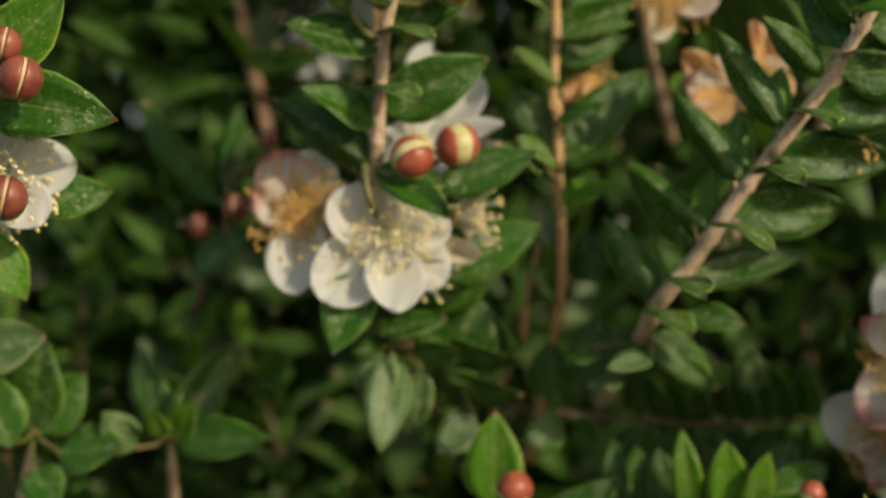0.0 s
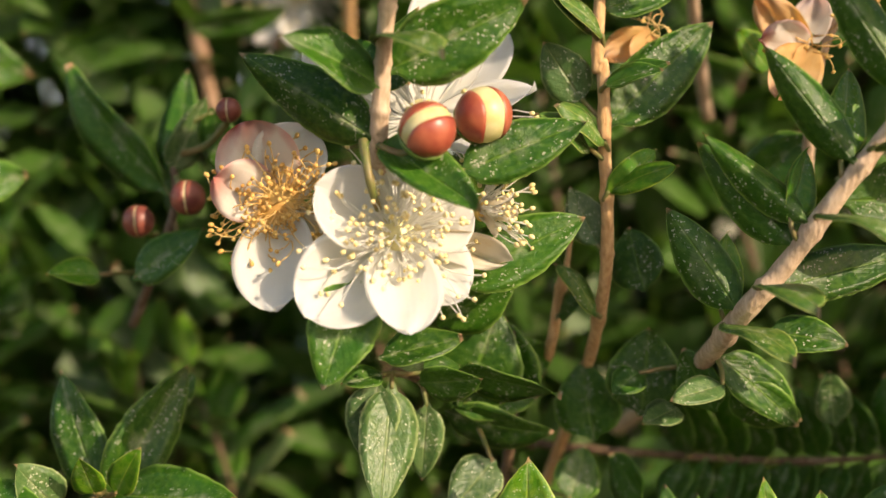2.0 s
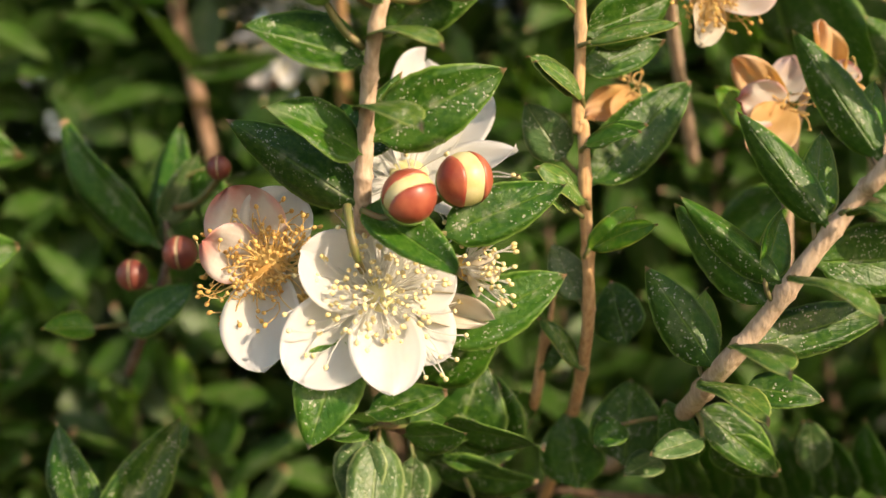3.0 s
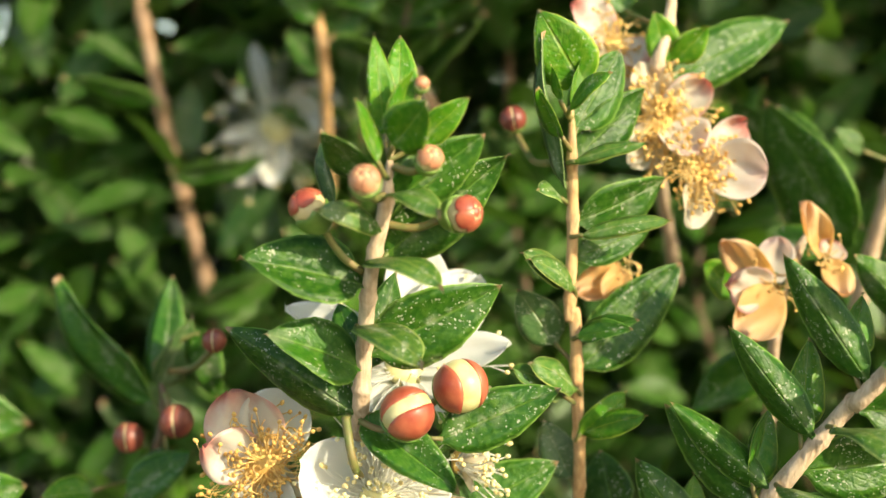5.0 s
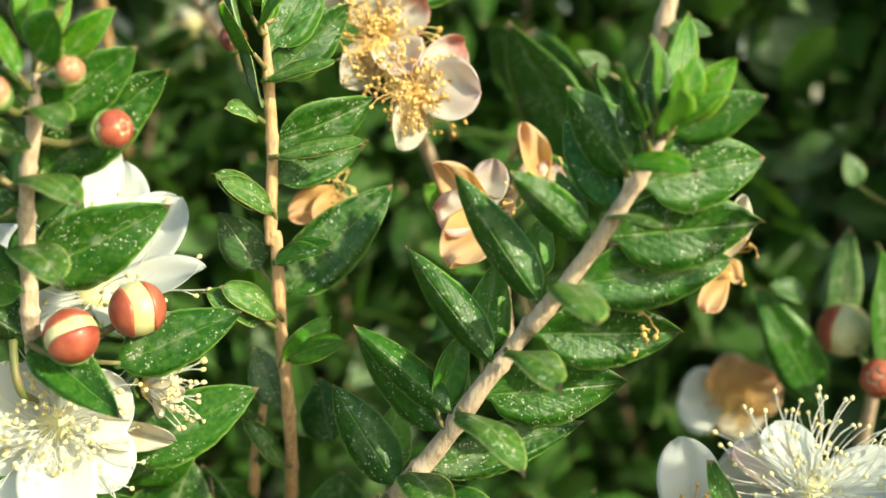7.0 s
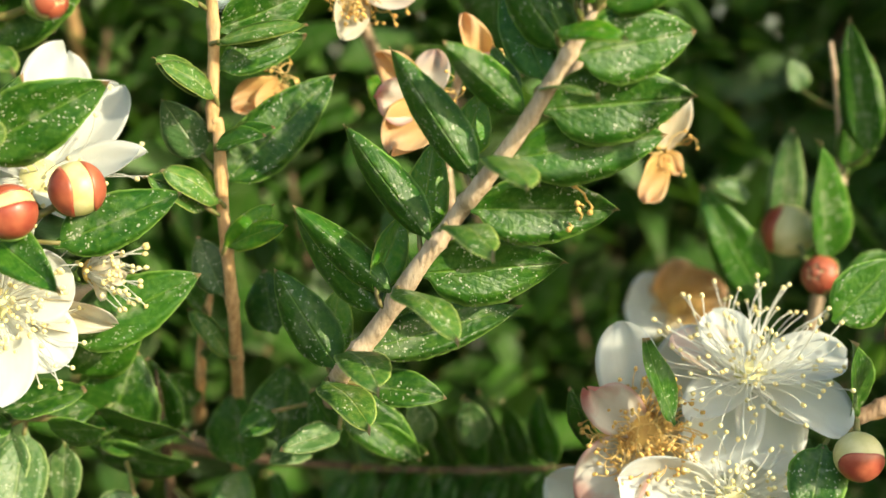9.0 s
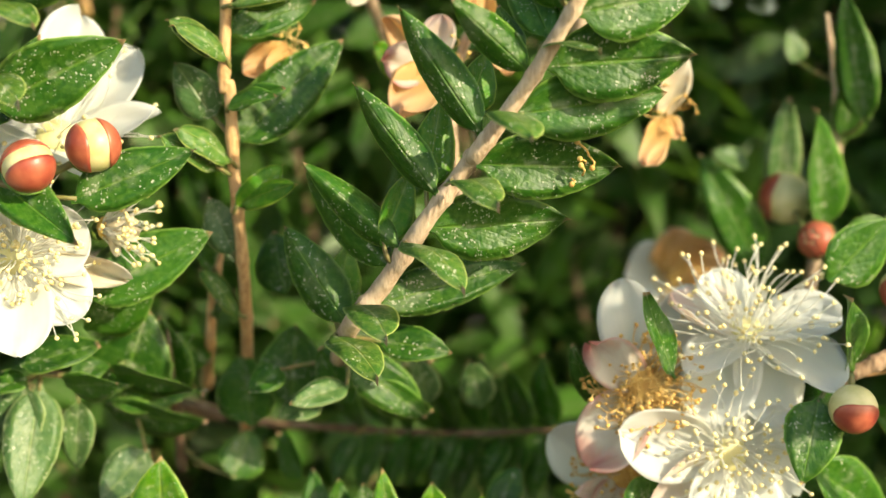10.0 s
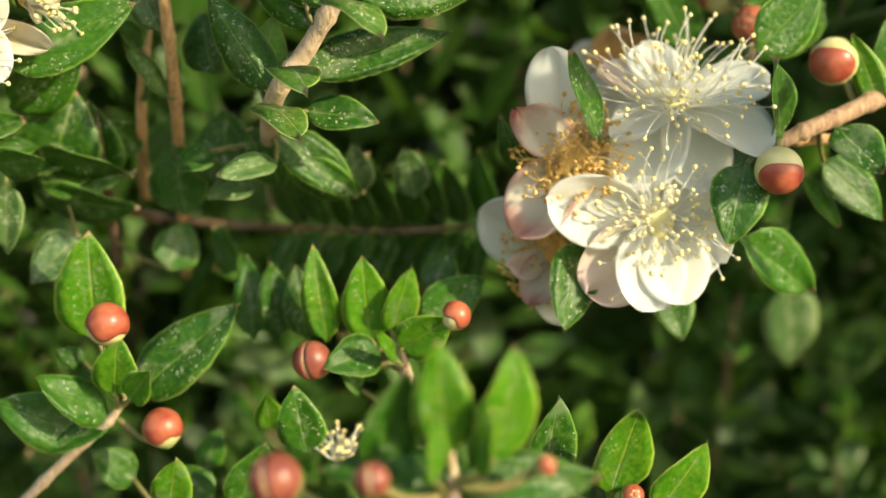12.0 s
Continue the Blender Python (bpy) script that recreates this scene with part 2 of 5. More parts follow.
def leaf_half(v):
    """The outline of a leaf: a stalk, a broad blade and a drawn-out tip."""
    blade = max(0.0, (v - 0.05) / 0.94)
    wide = 2.45 * blade ** 0.50 * (1 - blade) ** 0.88 if 0 < blade < 1 else 0.0
    return max(wide * (1 + 0.014 * math.sin(47 * v) + 0.012 * math.sin(23 * v + 1)), 0.055 * (1 - v) + 0.055 * min(1.0, (1.004 - v) * 22))


def tongue_half(v):
    """The outline of a blunt leaf with a short spike."""
    blade = max(0.0, (v - 0.04) / 0.90)
    wide = 2.0 * blade ** 0.5 * (1 - blade) ** 0.5 if 0 < blade < 1 else 0.0
    return max(wide * (1 + 0.014 * math.sin(47 * v)), 0.055 * (1 - v) + 0.055 * min(1.0, (1.004 - v) * 22))


LEAF_BENDS = [  # fold, curl, twist, ripple
    (0.20, 0.12, 0.00, 0.016), (0.30, 0.26, 0.03, 0.020), (0.14, -0.12, -0.04, 0.018), (0.38, 0.10, 0.05, 0.014), (0.16, 0.36, -0.02, 0.022), (0.24, -0.04, 0.06, 0.024), (-0.55, 0.16, 0.02, 0.012), (-0.45, 0.28, -0.03, 0.016),
]
LEAF_MESHES = {}
for key, material in (("g", GREEN), ("y", YOUNG), ("p", PALE), ("d", DUSTY), ("u", YOUNG)):
    for i, (fold, curl, twist, ripple) in enumerate(LEAF_BENDS):
        def lift(u, v, fold=fold, curl=curl, twist=twist, ripple=ripple, i=i):
            h = leaf_half(v) * 0.24
            return fold * h * abs(u) ** 1.3 - curl * v * v * 0.55 + curl * 0.25 * v + twist * u * v + ripple * math.sin(9 * v + 2 * i) * abs(u)

        def drooping(u, v, lift=lift, i=i):
            return lift(u, v) * 0.6 + 0.10 * v - (0.25 + 0.05 * i) * max(0.0, v - 0.42) ** 1.6 - 0.05 * u * u
        LEAF_MESHES[key, i] = blade_mesh("leaf", material, tongue_half if key in "du" else leaf_half, drooping if key in "du" else lift, 22)


def petal_half(v):
    return max(0.10, math.sin(math.pi * min(1.0, 0.05 + 0.95 * v ** 1.2)) ** 0.46) if v < 0.995 else 0.10


PETAL_MESHES = {}
for key, material in (("white", WHITE_PETAL), ("faded", FADED_PETAL), ("cream", CREAM_PETAL), ("pink", PINK_PETAL), ("dried", DRIED_PETAL)):
    for i in range(4):
        def lift(u, v, i=i, worn={"white": 0.0, "dried": 0.10}.get(key, 0.05)):
            bowl = 0.20 + 0.05 * i
            return (bowl * (v - 0.35) ** 2 + (0.10 + 0.05 * i) * u * u * math.sin(math.pi * v * 0.9) + (0.030 + worn) * math.sin(5 * u + 6 * v + i * 1.7) * v
                    - 0.10 * (i % 2) * max(0.0, v - 0.7) + 0.05 * u * (i - 1.5) * v)
        PETAL_MESHES[key, i] = blade_mesh("petal", material, petal_half, lift, 16, 0.012, (-1.0, -0.84, -0.62, -0.4, -0.2, 0.0, 0.2, 0.4, 0.62, 0.84, 1.0))


def tube(points, radii, sides, verts, faces):
    """Adds a closed tube along points to verts and faces."""
    start = len(verts)
    side = Vector((0.31, 0.87, 0.12))
    for i, p in enumerate(points):
        way = (points[min(i + 1, len(points) - 1)] - points[max(i - 1, 0)]).normalized()
        a = (side - way * side.dot(way)).normalized()
        b = way.cross(a)
        for j in range(sides):
            q = 2 * math.pi * j / sides
            verts.append(p + (a * math.cos(q) + b * math.sin(q)) * radii[i])
    for i in range(len(points) - 1):
        for j in range(sides):
            a, b = start + i * sides + j, start + i * sides + (j + 1) % sides
            faces.append((a, b, b + sides, a + sides))
    faces.append(tuple(range(start + sides - 1, start - 1, -1)))
    end = start + (len(points) - 1) * sides
    faces.append(tuple(range(end, end + sides)))


def ball(centre, radius, verts, faces, rings=6, sides=8):
    start = len(verts)
    verts.append(centre + Vector((0, 0, radius)))
    for i in range(1, rings):
        for j in range(sides):
            a, b = math.pi * i / rings, 2 * math.pi * j / sides
            verts.append(centre + Vector((math.sin(a) * math.cos(b), math.sin(a) * math.sin(b), math.cos(a))) * radius)
    verts.append(centre - Vector((0, 0, radius)))
    last = len(verts) - 1
    for j in range(sides):
        k = (j + 1) % sides
        faces.append((start, start + 1 + j, start + 1 + k))
        for i in range(rings - 2):
            a, b = start + 1 + i * sides + j, start + 1 + i * sides + k
            faces.append((a, a + sides, b + sides, b))
        faces.append((last, last - sides + k, last - sides + j))


def smooth_path(points, steps=8):
    """A rounded line through points."""
    pts = [points[0] * 2 - points[1], *points, points[-1] * 2 - points[-2]]
    line = []
    for i in range(1, len(pts) - 2):
        a, b, c, d = pts[i - 1:i + 3]
        for s in range(steps):
            t = s / steps
            line.append(0.5 * (2 * b + (c - a) * t + (2 * a - 5 * b + 4 * c - d) * t * t + (3 * b - a - 3 * c + d) * t ** 3))
    return line + [points[-1]]


STAMEN_MESHES = {}
for key, materials, curly in (("white", (FILAMENT, ANTHER), 0.13), ("faded", (FILAMENT_BROWN, ANTHER_BROWN), 0.40)):
    for slim in (1, 2):
        for i in range(6):
            verts, faces = [], []
            bend = curly * (0.4 + 0.25 * i) * (-1) ** i * slim
            line = [Vector((bend * math.sin(t * 2.4), slim * curly * 0.5 * math.sin(t * 3 + i), t)) for t in (0, 0.2, 0.4, 0.6, 0.8, 1.0)]
            tube(line, [0.023, 0.021, 0.019, 0.018, 0.017, 0.016], 5, verts, faces)
            count, body = len(faces), len(verts)
            ball(line[-1], 0.062, verts, faces, 5, 7)
            for v in verts[body:]:
                v.z = line[-1].z + (v.z - line[-1].z) / slim
            STAMEN_MESHES[key, slim, i] = mesh_of("stamen", verts, faces, materials, None, [0] * count + [1] * (len(faces) - count))


def cap_mesh(name, material, radius, reach, keep=None, rings=9, sides=22, squash=1.0, inner=0.9):
    """A shell of a ball round +z down to the angle reach(azimuth), with thickness."""
    verts, faces = [], []
    for layer in (radius, radius * inner):
        for i in range(rings + 1):
            for j in range(sides):
                q = 2 * math.pi * j / sides
                a = reach(q) * i / rings
                bulge = layer * (1 + 0.012 * math.sin(3 * q))
                verts.append((bulge * math.sin(a) * math.cos(q), bulge * math.sin(a) * math.sin(q), layer * math.cos(a) * squash))
    size = (rings + 1) * sides
    for i in range(rings):
        for j in range(sides):
            k = (j + 1) % sides
            a, b = i * sides + j, i * sides + k
            faces.append((a, a + sides, b + sides, b))
            faces.append((a + size, b + size, b + sides + size, a + sides + size))
    for j in range(sides):
        a, b = rings * sides + j, rings * sides + (j + 1) % sides
        faces.append((a, a + size, b + size, b))
    return mesh_of(name, verts, faces, [material])


def ball_mesh(name, material, radius=1.0, squash=1.0):
    verts, faces = [], []
    ball(Vector((0, 0, 0)), radius, verts, faces, 14, 20)
    return mesh_of(name, [(v[0], v[1], v[2] * squash) for v in verts], faces, [material])


HEART = ball_mesh("pistil", BUD_CREAM, 1.0, 0.5)
HEART_BROWN = ball_mesh("pistil", ANTHER_BROWN, 1.0, 0.5)
CORE_CREAM = ball_mesh("petal_ball", BUD_CREAM, 0.97)
CORE_SEAM = ball_mesh("petal_ball", BUD_SEAM, 0.96)
SEPAL_HALF = cap_mesh("sepal", BUD_RED, 1.0, lambda q: radians(76 + 2 * math.cos(3 * q)))
SEPAL_SPLIT = cap_mesh("sepal", BUD_RED, 1.0, lambda q: radians(69 + 3 * math.cos(3 * q)))
SEPAL_DOME = cap_mesh("sepal", BUD_RED, 1.0, lambda q: radians(92 + 12 * math.cos(4 * q)))
SEPAL_CLOSED = cap_mesh("sepal", BUD_DULL, 1.0, lambda q: radians(86))
SEPAL_PATCH = cap_mesh("sepal", BUD_RED, 1.02, lambda q: radians(54 + 10 * math.cos(2 * q)))
SEPAL_TAN = cap_mesh("sepal", BUD_TAN, 1.03, lambda q: radians(30 + 3 * math.cos(3 * q)), rings=6, sides=14)
SEPAL_SMALL = cap_mesh("sepal", BUD_RED, 1.03, lambda q: radians(31 + 3 * math.cos(3 * q)), rings=6, sides=14)
CALYX_CUP = cap_mesh("calyx", CALYX, 1.05, lambda q: radians(62 + 5 * math.cos(5 * q)), squash=1.08)
CALYX_SMALL = cap_mesh("calyx", CALYX, 1.04, lambda q: radians(38 + 5 * math.cos(5 * q)))
CALYX_LONG = cap_mesh("calyx", CALYX, 1.06, lambda q: radians(80 + 4 * math.cos(5 * q)), squash=1.55)


def linked(name, me, parent, matrix, label=""):
    """A mesh as a part of parent, at a place of the world."""
    ob = new(name, me)
    ob.parent = parent
    ob.matrix_parent_inverse = PLACES[parent.name].inverted()
    ob.matrix_basis = matrix
    PLACES[ob.name] = matrix.copy()
    return tagged(ob, label)


PLACES = {}


def basis(origin, x, y, z):
    m = Matrix.Identity(4)
    for i, column in enumerate((x, y, z)):
        for row in range(3):
            m[row][i] = column[row]
    m.translation = origin
    return m


def upright(axis, turn=0.0):
    """Unit columns with z along axis, turned round it by degrees."""
    z = Vector(axis).normalized()
    x = Vector((0, -1, 0)).cross(z) if abs(z.y) < 0.999 else Vector((1, 0, 0))
    x = (Vector((1, 0, 0)) - z * z.x).normalized() if abs(z.x) < 0.95 else x.normalized()
    y = z.cross(x)
    c, s = math.cos(radians(turn)), math.sin(radians(turn))
    return x * c + y * s, y * c - x * s, z


def sprig(label, group="myrtle sprigs"):
    ob = new("myrtle_sprig")
    PLACES[ob.name] = Matrix.Identity(4)
    return tagged(ob, label, "myrtle sprig", group)


def stem(owner, points, r_top, r_base, kind="tan"):
    line = smooth_path([at(p) for p in points], 12)
    verts, faces = [], []
    n = len(line)
    radii = []
    for i, p in enumerate(line):
        node = 1 + 0.24 * max(0.0, math.cos(2 * math.pi * i / 11.0)) ** 8 + 0.12 * noise.noise(p * 420)
        radii.append((r_top + (r_base - r_top) * (i / n)) * 0.00082 * node * (0.3 + 0.7 * min(1, i / 9)))
    tube(line, radii, 12, verts, faces)
    STEM_LINES[owner.name] = line
    owner.location = line[-1]
    PLACES[owner.name] = Matrix.Translation(line[-1])
    return linked("stem", mesh_of("stem", verts, faces, [{"orange": BARK_ORANGE, "dark": BARK_DARK, "brown": BARK_BROWN}.get(kind, BARK)]), owner, Matrix.Identity(4))


def twig(owner, points, r, material):
    """A side twig of a sprig that already has its stem."""
    line = smooth_path([at(p) for p in points], 8)
    verts, faces = [], []
    tube(line, [r * 0.001 * (1 - 0.25 * k / len(line)) * (1 + 0.10 * noise.noise(p * 500)) for k, p in enumerate(line)], 10, verts, faces)
    return linked("twig", mesh_of("twig", verts, faces, [material]), owner, Matrix.Identity(4))


LEAF_COUNT = [0]
STEM_LINES = {}


def leaf(owner, base, tip, width, face, kind="g", bend=None):
    """A leaf from base to tip, whose upper side faces (face x, -1, face z)."""
    a, b = at(base), at(tip)
    near = min(STEM_LINES[owner.name], key=lambda q: (q - a).length)
    if (near - a).length < 0.005 and (b - a).length > 0.0095 and kind in "gp":
        a = a.lerp(near, 0.75)
    x = b - a
    n = Vector((face[0], -1, face[1]))
    long = x.length
    way = x / long
    z = (n - way * n.dot(way)).normalized()
    y = z.cross(way)
    LEAF_COUNT[0] += 1
    i = LEAF_COUNT[0] * 5 % 6 if bend is None else bend
    ob = linked("leaf", LEAF_MESHES[kind, i], owner, basis(a, x, y * width * 0.001, z * long))
    root = min(STEM_LINES[owner.name], key=lambda q: (q - a - way * -0.002).length)
    if 0.0012 < (root - a).length < 0.010:
        verts, faces = [], []
        line = smooth_path([root, (root + a) * 0.5 - way * 0.0004, a + way * long * 0.05], 4)
        tube(line, [0.00034 - 0.00010 * k / len(line) for k in range(len(line))], 7, verts, faces)
        linked("petiole", mesh_of("petiole", verts, faces, [STALK]), ob, Matrix.Identity(4))
    return ob


def stalk_mesh(a, b, r, material, sag=0.12):
    mid = (a + b) * 0.5 + Vector((0, 0, -sag)) * (b - a).length
    line = smooth_path([a, mid, b], 5)
    verts, faces = [], []
    tube(line, [r * 0.001] * len(line), 8, verts, faces)
    return mesh_of("stalk", verts, faces, [material])


def bud(owner, centre, r, kind, axis, root=None, turn=0):
    """A bud whose tip points along axis; its sepals, calyx and stalk hang from its ball of petals."""
    c, size = at(centre), r * 0.001
    x, y, z = upright(axis, turn)
    whole = basis(c, x * size, y * size, z * size)
    core = linked("bud", CORE_SEAM if kind in ("young", "red", "green") else CORE_CREAM, owner, whole, {"striped": "round red bud with a cream stripe", "cream": "round cream bud with a red patch", "split": "round red bud with a broad cream stripe", "green": "small closed greenish-tan bud", "young": "small closed reddish bud", "red": "round dull red bud", "capped": "round red bud with a cream base"}[kind])
    if kind in ("striped", "split", "red"):
        shell = {"striped": SEPAL_HALF, "split": SEPAL_SPLIT, "red": SEPAL_CLOSED}[kind]
        for sign in (1, -1):
            linked("sepal", shell, core, basis(c, -z * size * sign, y * size, x * size * sign))
    elif kind == "capped":
        linked("sepal", SEPAL_DOME, core, whole)
    elif kind == "cream":
        linked("sepal", SEPAL_PATCH, core, whole)
    else:
        small = SEPAL_TAN if kind == "green" else SEPAL_SMALL
        for k in range(5):
            q = 2 * math.pi * k / 5
            out = (x * math.cos(q) + y * math.sin(q)) * 0.80 + z * 0.62
            out.normalize()
            u = z.cross(out).normalized()
            linked("sepal", small, core, basis(c, (u.cross(out)) * -size, u * size, out * size))
        linked("sepal", small, core, basis(c, x * size * 0.6, y * size * 0.6, z * size))
    if kind != "cream":
        linked("calyx", {"young": CALYX_LONG, "green": CALYX_LONG, "capped": CALYX_SMALL}.get(kind, CALYX_CUP), core, basis(c, x * size, -y * size, -z * size), "green calyx")
        low = c - z * size * 1.1
    else:
        low = c + (at(root) - c).normalized() * size * 0.9
    if root:
        linked("stalk", stalk_mesh(at(root), low, 0.42, STALK), core, Matrix.Identity(4))


def petal_on(head, c, tip, wide, skin, z, form, lift=0.0):
    """One petal of a flower from its middle to its tip."""
    way = tip - c
    long = way.length
    out = way / long
    up = (z - out * z.dot(out)).normalized()
    side = up.cross(out)
    linked("petal", PETAL_MESHES[skin, form], head, basis(c + out * long * 0.05 + up * lift, way, side * wide, up * long), {"pink": "withered pink petal", "dried": "browned petal"}.get(skin, ""))


def flower(owner, centre, r, normal, kind, turn=0, cup=0.2, petals=(), stamens=None):
    """A flower round a cup, with its stamens; petals are (tip, width, skin), or five alike."""
    c, size = at(centre), r * 0.001
    x, y, z = upright(normal, turn)
    rng = random.Random(int(abs(centre[0] * 31 + centre[2] * 17)))
    label = {"white": "open white flower with many yellow-tipped stamens", "faded": "faded pinkish flower with browned stamens", "spent": "spent flower, only stamens left", "sparse": "open white flower with broad petals", "dried": "dried orange-brown flower"}[kind]
    cup_size = size * 0.2
    head = linked("flower", CALYX_LONG, owner, basis(c - z * size * 0.02, x * cup_size, -y * cup_size, -z * cup_size), label)
    if kind != "dried":
        linked("pistil", HEART if kind in ("white", "sparse") else HEART_BROWN, head, basis(c + z * size * 0.04, x * size * 0.2, y * size * 0.2, z * size * 0.2))
    for k, (tip, wide, skin) in enumerate(petals):
        petal_on(head, c, at(tip), wide * 0.001, skin, z, (k * 3 + len(petals)) % 4, (k % 3) * 0.00015)
    count = 0 if petals else {"white": 5, "sparse": 5, "faded": 5, "spent": 0, "dried": 4}[kind]
    for k in range(count):
        q = 2 * math.pi * (k + rng.uniform(-0.10, 0.10)) / count
        rise = cup + rng.uniform(-0.22, 0.26) + (rng.uniform(0, 0.5) if kind == "dried" else rng.uniform(-0.2, 0.8) if kind == "faded" else 0)
        out = (x * math.cos(q) + y * math.sin(q)) * math.cos(rise) + z * math.sin(rise)
        long = size * rng.uniform(0.80, 1.04) * (rng.uniform(0.6, 0.95) if kind in ("faded", "dried") else 1)
        wide = long * rng.uniform(0.74, 0.98) * (0.8 if kind == "dried" else 1)
        skin = {"faded": ("faded", "cream")[k % 2], "sparse": "white"}.get(kind, kind)
        petal_on(head, c, c + out * long, wide, skin, z, rng.randrange(4))
    count, reach, spread, inner = (*(stamens or {"white": (150, 0.8, 80), "sparse": (40, 0.6, 75), "faded": (140, 0.6, 85), "spent": (44, 1.1, 45), "dried": (12, 0.7, 75)}[kind]), 0.66)[:4]
    skin = "white" if kind in ("white", "spent", "sparse") else "faded"
    for k in range(count):
        q = k * 2.39996
        part_of = math.sqrt((k + 0.5) / count)
        lean = radians(spread) * part_of
        flat = x * math.cos(q) + y * math.sin(q)
        out = (z * math.cos(lean) + flat * math.sin(lean) + Vector((rng.gauss(0, 0.15), rng.gauss(0, 0.15), rng.gauss(0, 0.15)))).normalized()
        u = out.cross(z + x * 0.01).normalized()
        long = size * reach * (rng.uniform(0.28, 0.58) if part_of < inner else rng.uniform(0.50, 1.0))
        w = u.cross(out)
        thick = 0.0042 if kind == "faded" else 0.0046
        linked("stamen", STAMEN_MESHES[skin, 2 if long > 0.0065 else 1, rng.randrange(6)], head, basis(c + flat * size * 0.16 * math.sin(lean) + z * size * 0.03, u * thick, w * thick, out * long))


def fallen_stamens(place):
    """Dried stamens dropped on a leaf."""
    rng = random.Random(2)
    for k in range(5):
        verts, faces = [], []
        a = at(place) + Vector((rng.uniform(-1, 1), -0.2, rng.uniform(-1.2, 1.2))) * 0.001
        b = a + Vector((rng.uniform(-1.6, 1.6), rng.uniform(-0.6, 0), rng.uniform(-2.4, 2.4))) * 0.001
        line = [a, (a + b) * 0.5 + Vector((0.0003, -0.0002, 0)), b]
        tube(line, [0.00012] * 3, 5, verts, faces)
        ball(b, 0.00032, verts, faces, 4, 6)
        tagged(new("fallen_stamen", mesh_of("fallen_stamen", verts, faces, [ANTHER_BROWN])), "dried orange stamen lying on a dusty leaf", "stamen", "fallen stamens")


# ---- the ground under the shrub ----
def soil_material():
    m, n, l, p = nodes_of("soil")
    color = mix(n, l, ramp(n, l, noise_tex(n, l, 9.0, 8.0), 0.35, 0.65), (0.06, 0.042, 0.028), (0.13, 0.10, 0.065))
    l.new(color, p.inputs["Base Color"])
    p.inputs["Roughness"].default_value = 0.95
    bump = add(n, "ShaderNodeBump", Strength=0.8, Distance=0.03)
    l.new(noise_tex(n, l, 40.0, 6.0), bump.inputs["Height"])
    l.new(bump.outputs[0], p.inputs["Normal"])
    return m


def ground_sheet():
    ticks = [-1500, -200, -30, -6] + [i * 0.25 for i in range(-12, 13)] + [6, 30, 200, 1500]
    verts = [(x, y, 0.03 * noise.noise(Vector((x, y, 0)) * 1.5)) for y in ticks for x in ticks]
    k = len(ticks)
    faces = [(j * k + i, j * k + i + 1, (j + 1) * k + i + 1, (j + 1) * k + i) for j in range(k - 1) for i in range(k - 1)]
    tagged(new("ground", mesh_of("ground", verts, faces, [soil_material()])), "bare brown soil under the shrub", "ground", "", "structure")


ground_sheet()

# ---- sprigs near the camera ----
main = sprig("upright flowering sprig with glossy leaves, striped red buds and white flowers")
stem(main, [(-8.8, -9.0, 14.5), (-9.4, -8.0, 8.8), (-10.6, -6.5, 3.6), (-11.3, -4.5, -1.8), (-11.7, -2.5, -7.4), (-12.0, -1.0, -12.2), (-12.1, 4.0, -16.8), (-11.8, 14.0, -22.0), (-10.7, 40.0, -27.6), (-6.9, 84.0, -31.1)], 0.85, 1.35)
leaf(main, (-9.3, -8.0, 15.5), (-10.3, -8.0, 25.9), 3.1, (0.1, 0.3), 'y')
leaf(main, (-8.2, -7.0, 16.0), (-7.3, -5.0, 26.3), 3.9, (0.2, 0.3), 'y')
leaf(main, (-8.6, -10.0, 16.4), (-6.5, -11.0, 22.2), 3.1, (0.3, 0.3), 'y')
leaf(main, (-8.8, -10.0, 14.6), (-5.4, -15.0, 18.9), 5.2, (0, 0.2), 'y')
leaf(main, (-6.4, -9.0, 14.8), (-1.3, -11.0, 19.4), 3.2, (0.3, 0.3), 'y')
leaf(main, (-10.1, -11.0, 13.0), (-12.1, -13.0, 19.3), 2.8, (1.4, 0.3), 'y')
leaf(main, (-9.7, -8.0, 10.1), (-4.7, -17.0, 9.7), 3.8, (0.2, 2.7), 'd')
leaf(main, (-11.5, -6.0, 3.5), (-4.5, -15.0, 3.2), 5.0, (0.2, 2.5), 'd')
leaf(main, (-12.6, -4.0, -3.3), (-6.2, -14.0, -4.9), 4.9, (0.25, 2.7), 'd')
leaf(main, (-10.8, -8.0, 11.1), (-15.5, -12.0, 16.6), 5.4, (-0.8, -0.3))
leaf(main, (-14.2, -7.0, 8.8), (-16.0, -6.0, 15.5), 2.6, (-1.6, 0.3), 'p')
leaf(main, (-7.1, -6.0, 9.5), (0.6, -9.0, 15.8), 6.3, (-0.2, -0.6))
leaf(main, (-7.2, -4.0, 3.6), (3.3, -6.0, 14.0), 6.9, (0.6, 0.3))
leaf(main, (-9.6, -8.0, 6.5), (-15.3, -12.0, 9.4), 3.1, (0.25, 0.7), 'd')
leaf(main, (-12.9, -6.0, 1.0), (-23.8, -9.0, 4.2), 8.2, (0.3, 0.7))
leaf(main, (-9.9, -2.5, -6.3), (2.6, -5.0, 0.4), 7.8, (-1.5, -0.8), 'g', 1)
leaf(main, (-12.6, -4.0, -8.4), (-21.0, -8.0, -3.2), 7.2, (0.4, 0.7))
leaf(main, (-13.4, -3.0, -14.5), (-26.3, 1.5, -4.0), 6.4, (-0.5, 0.1), 'g', 6)
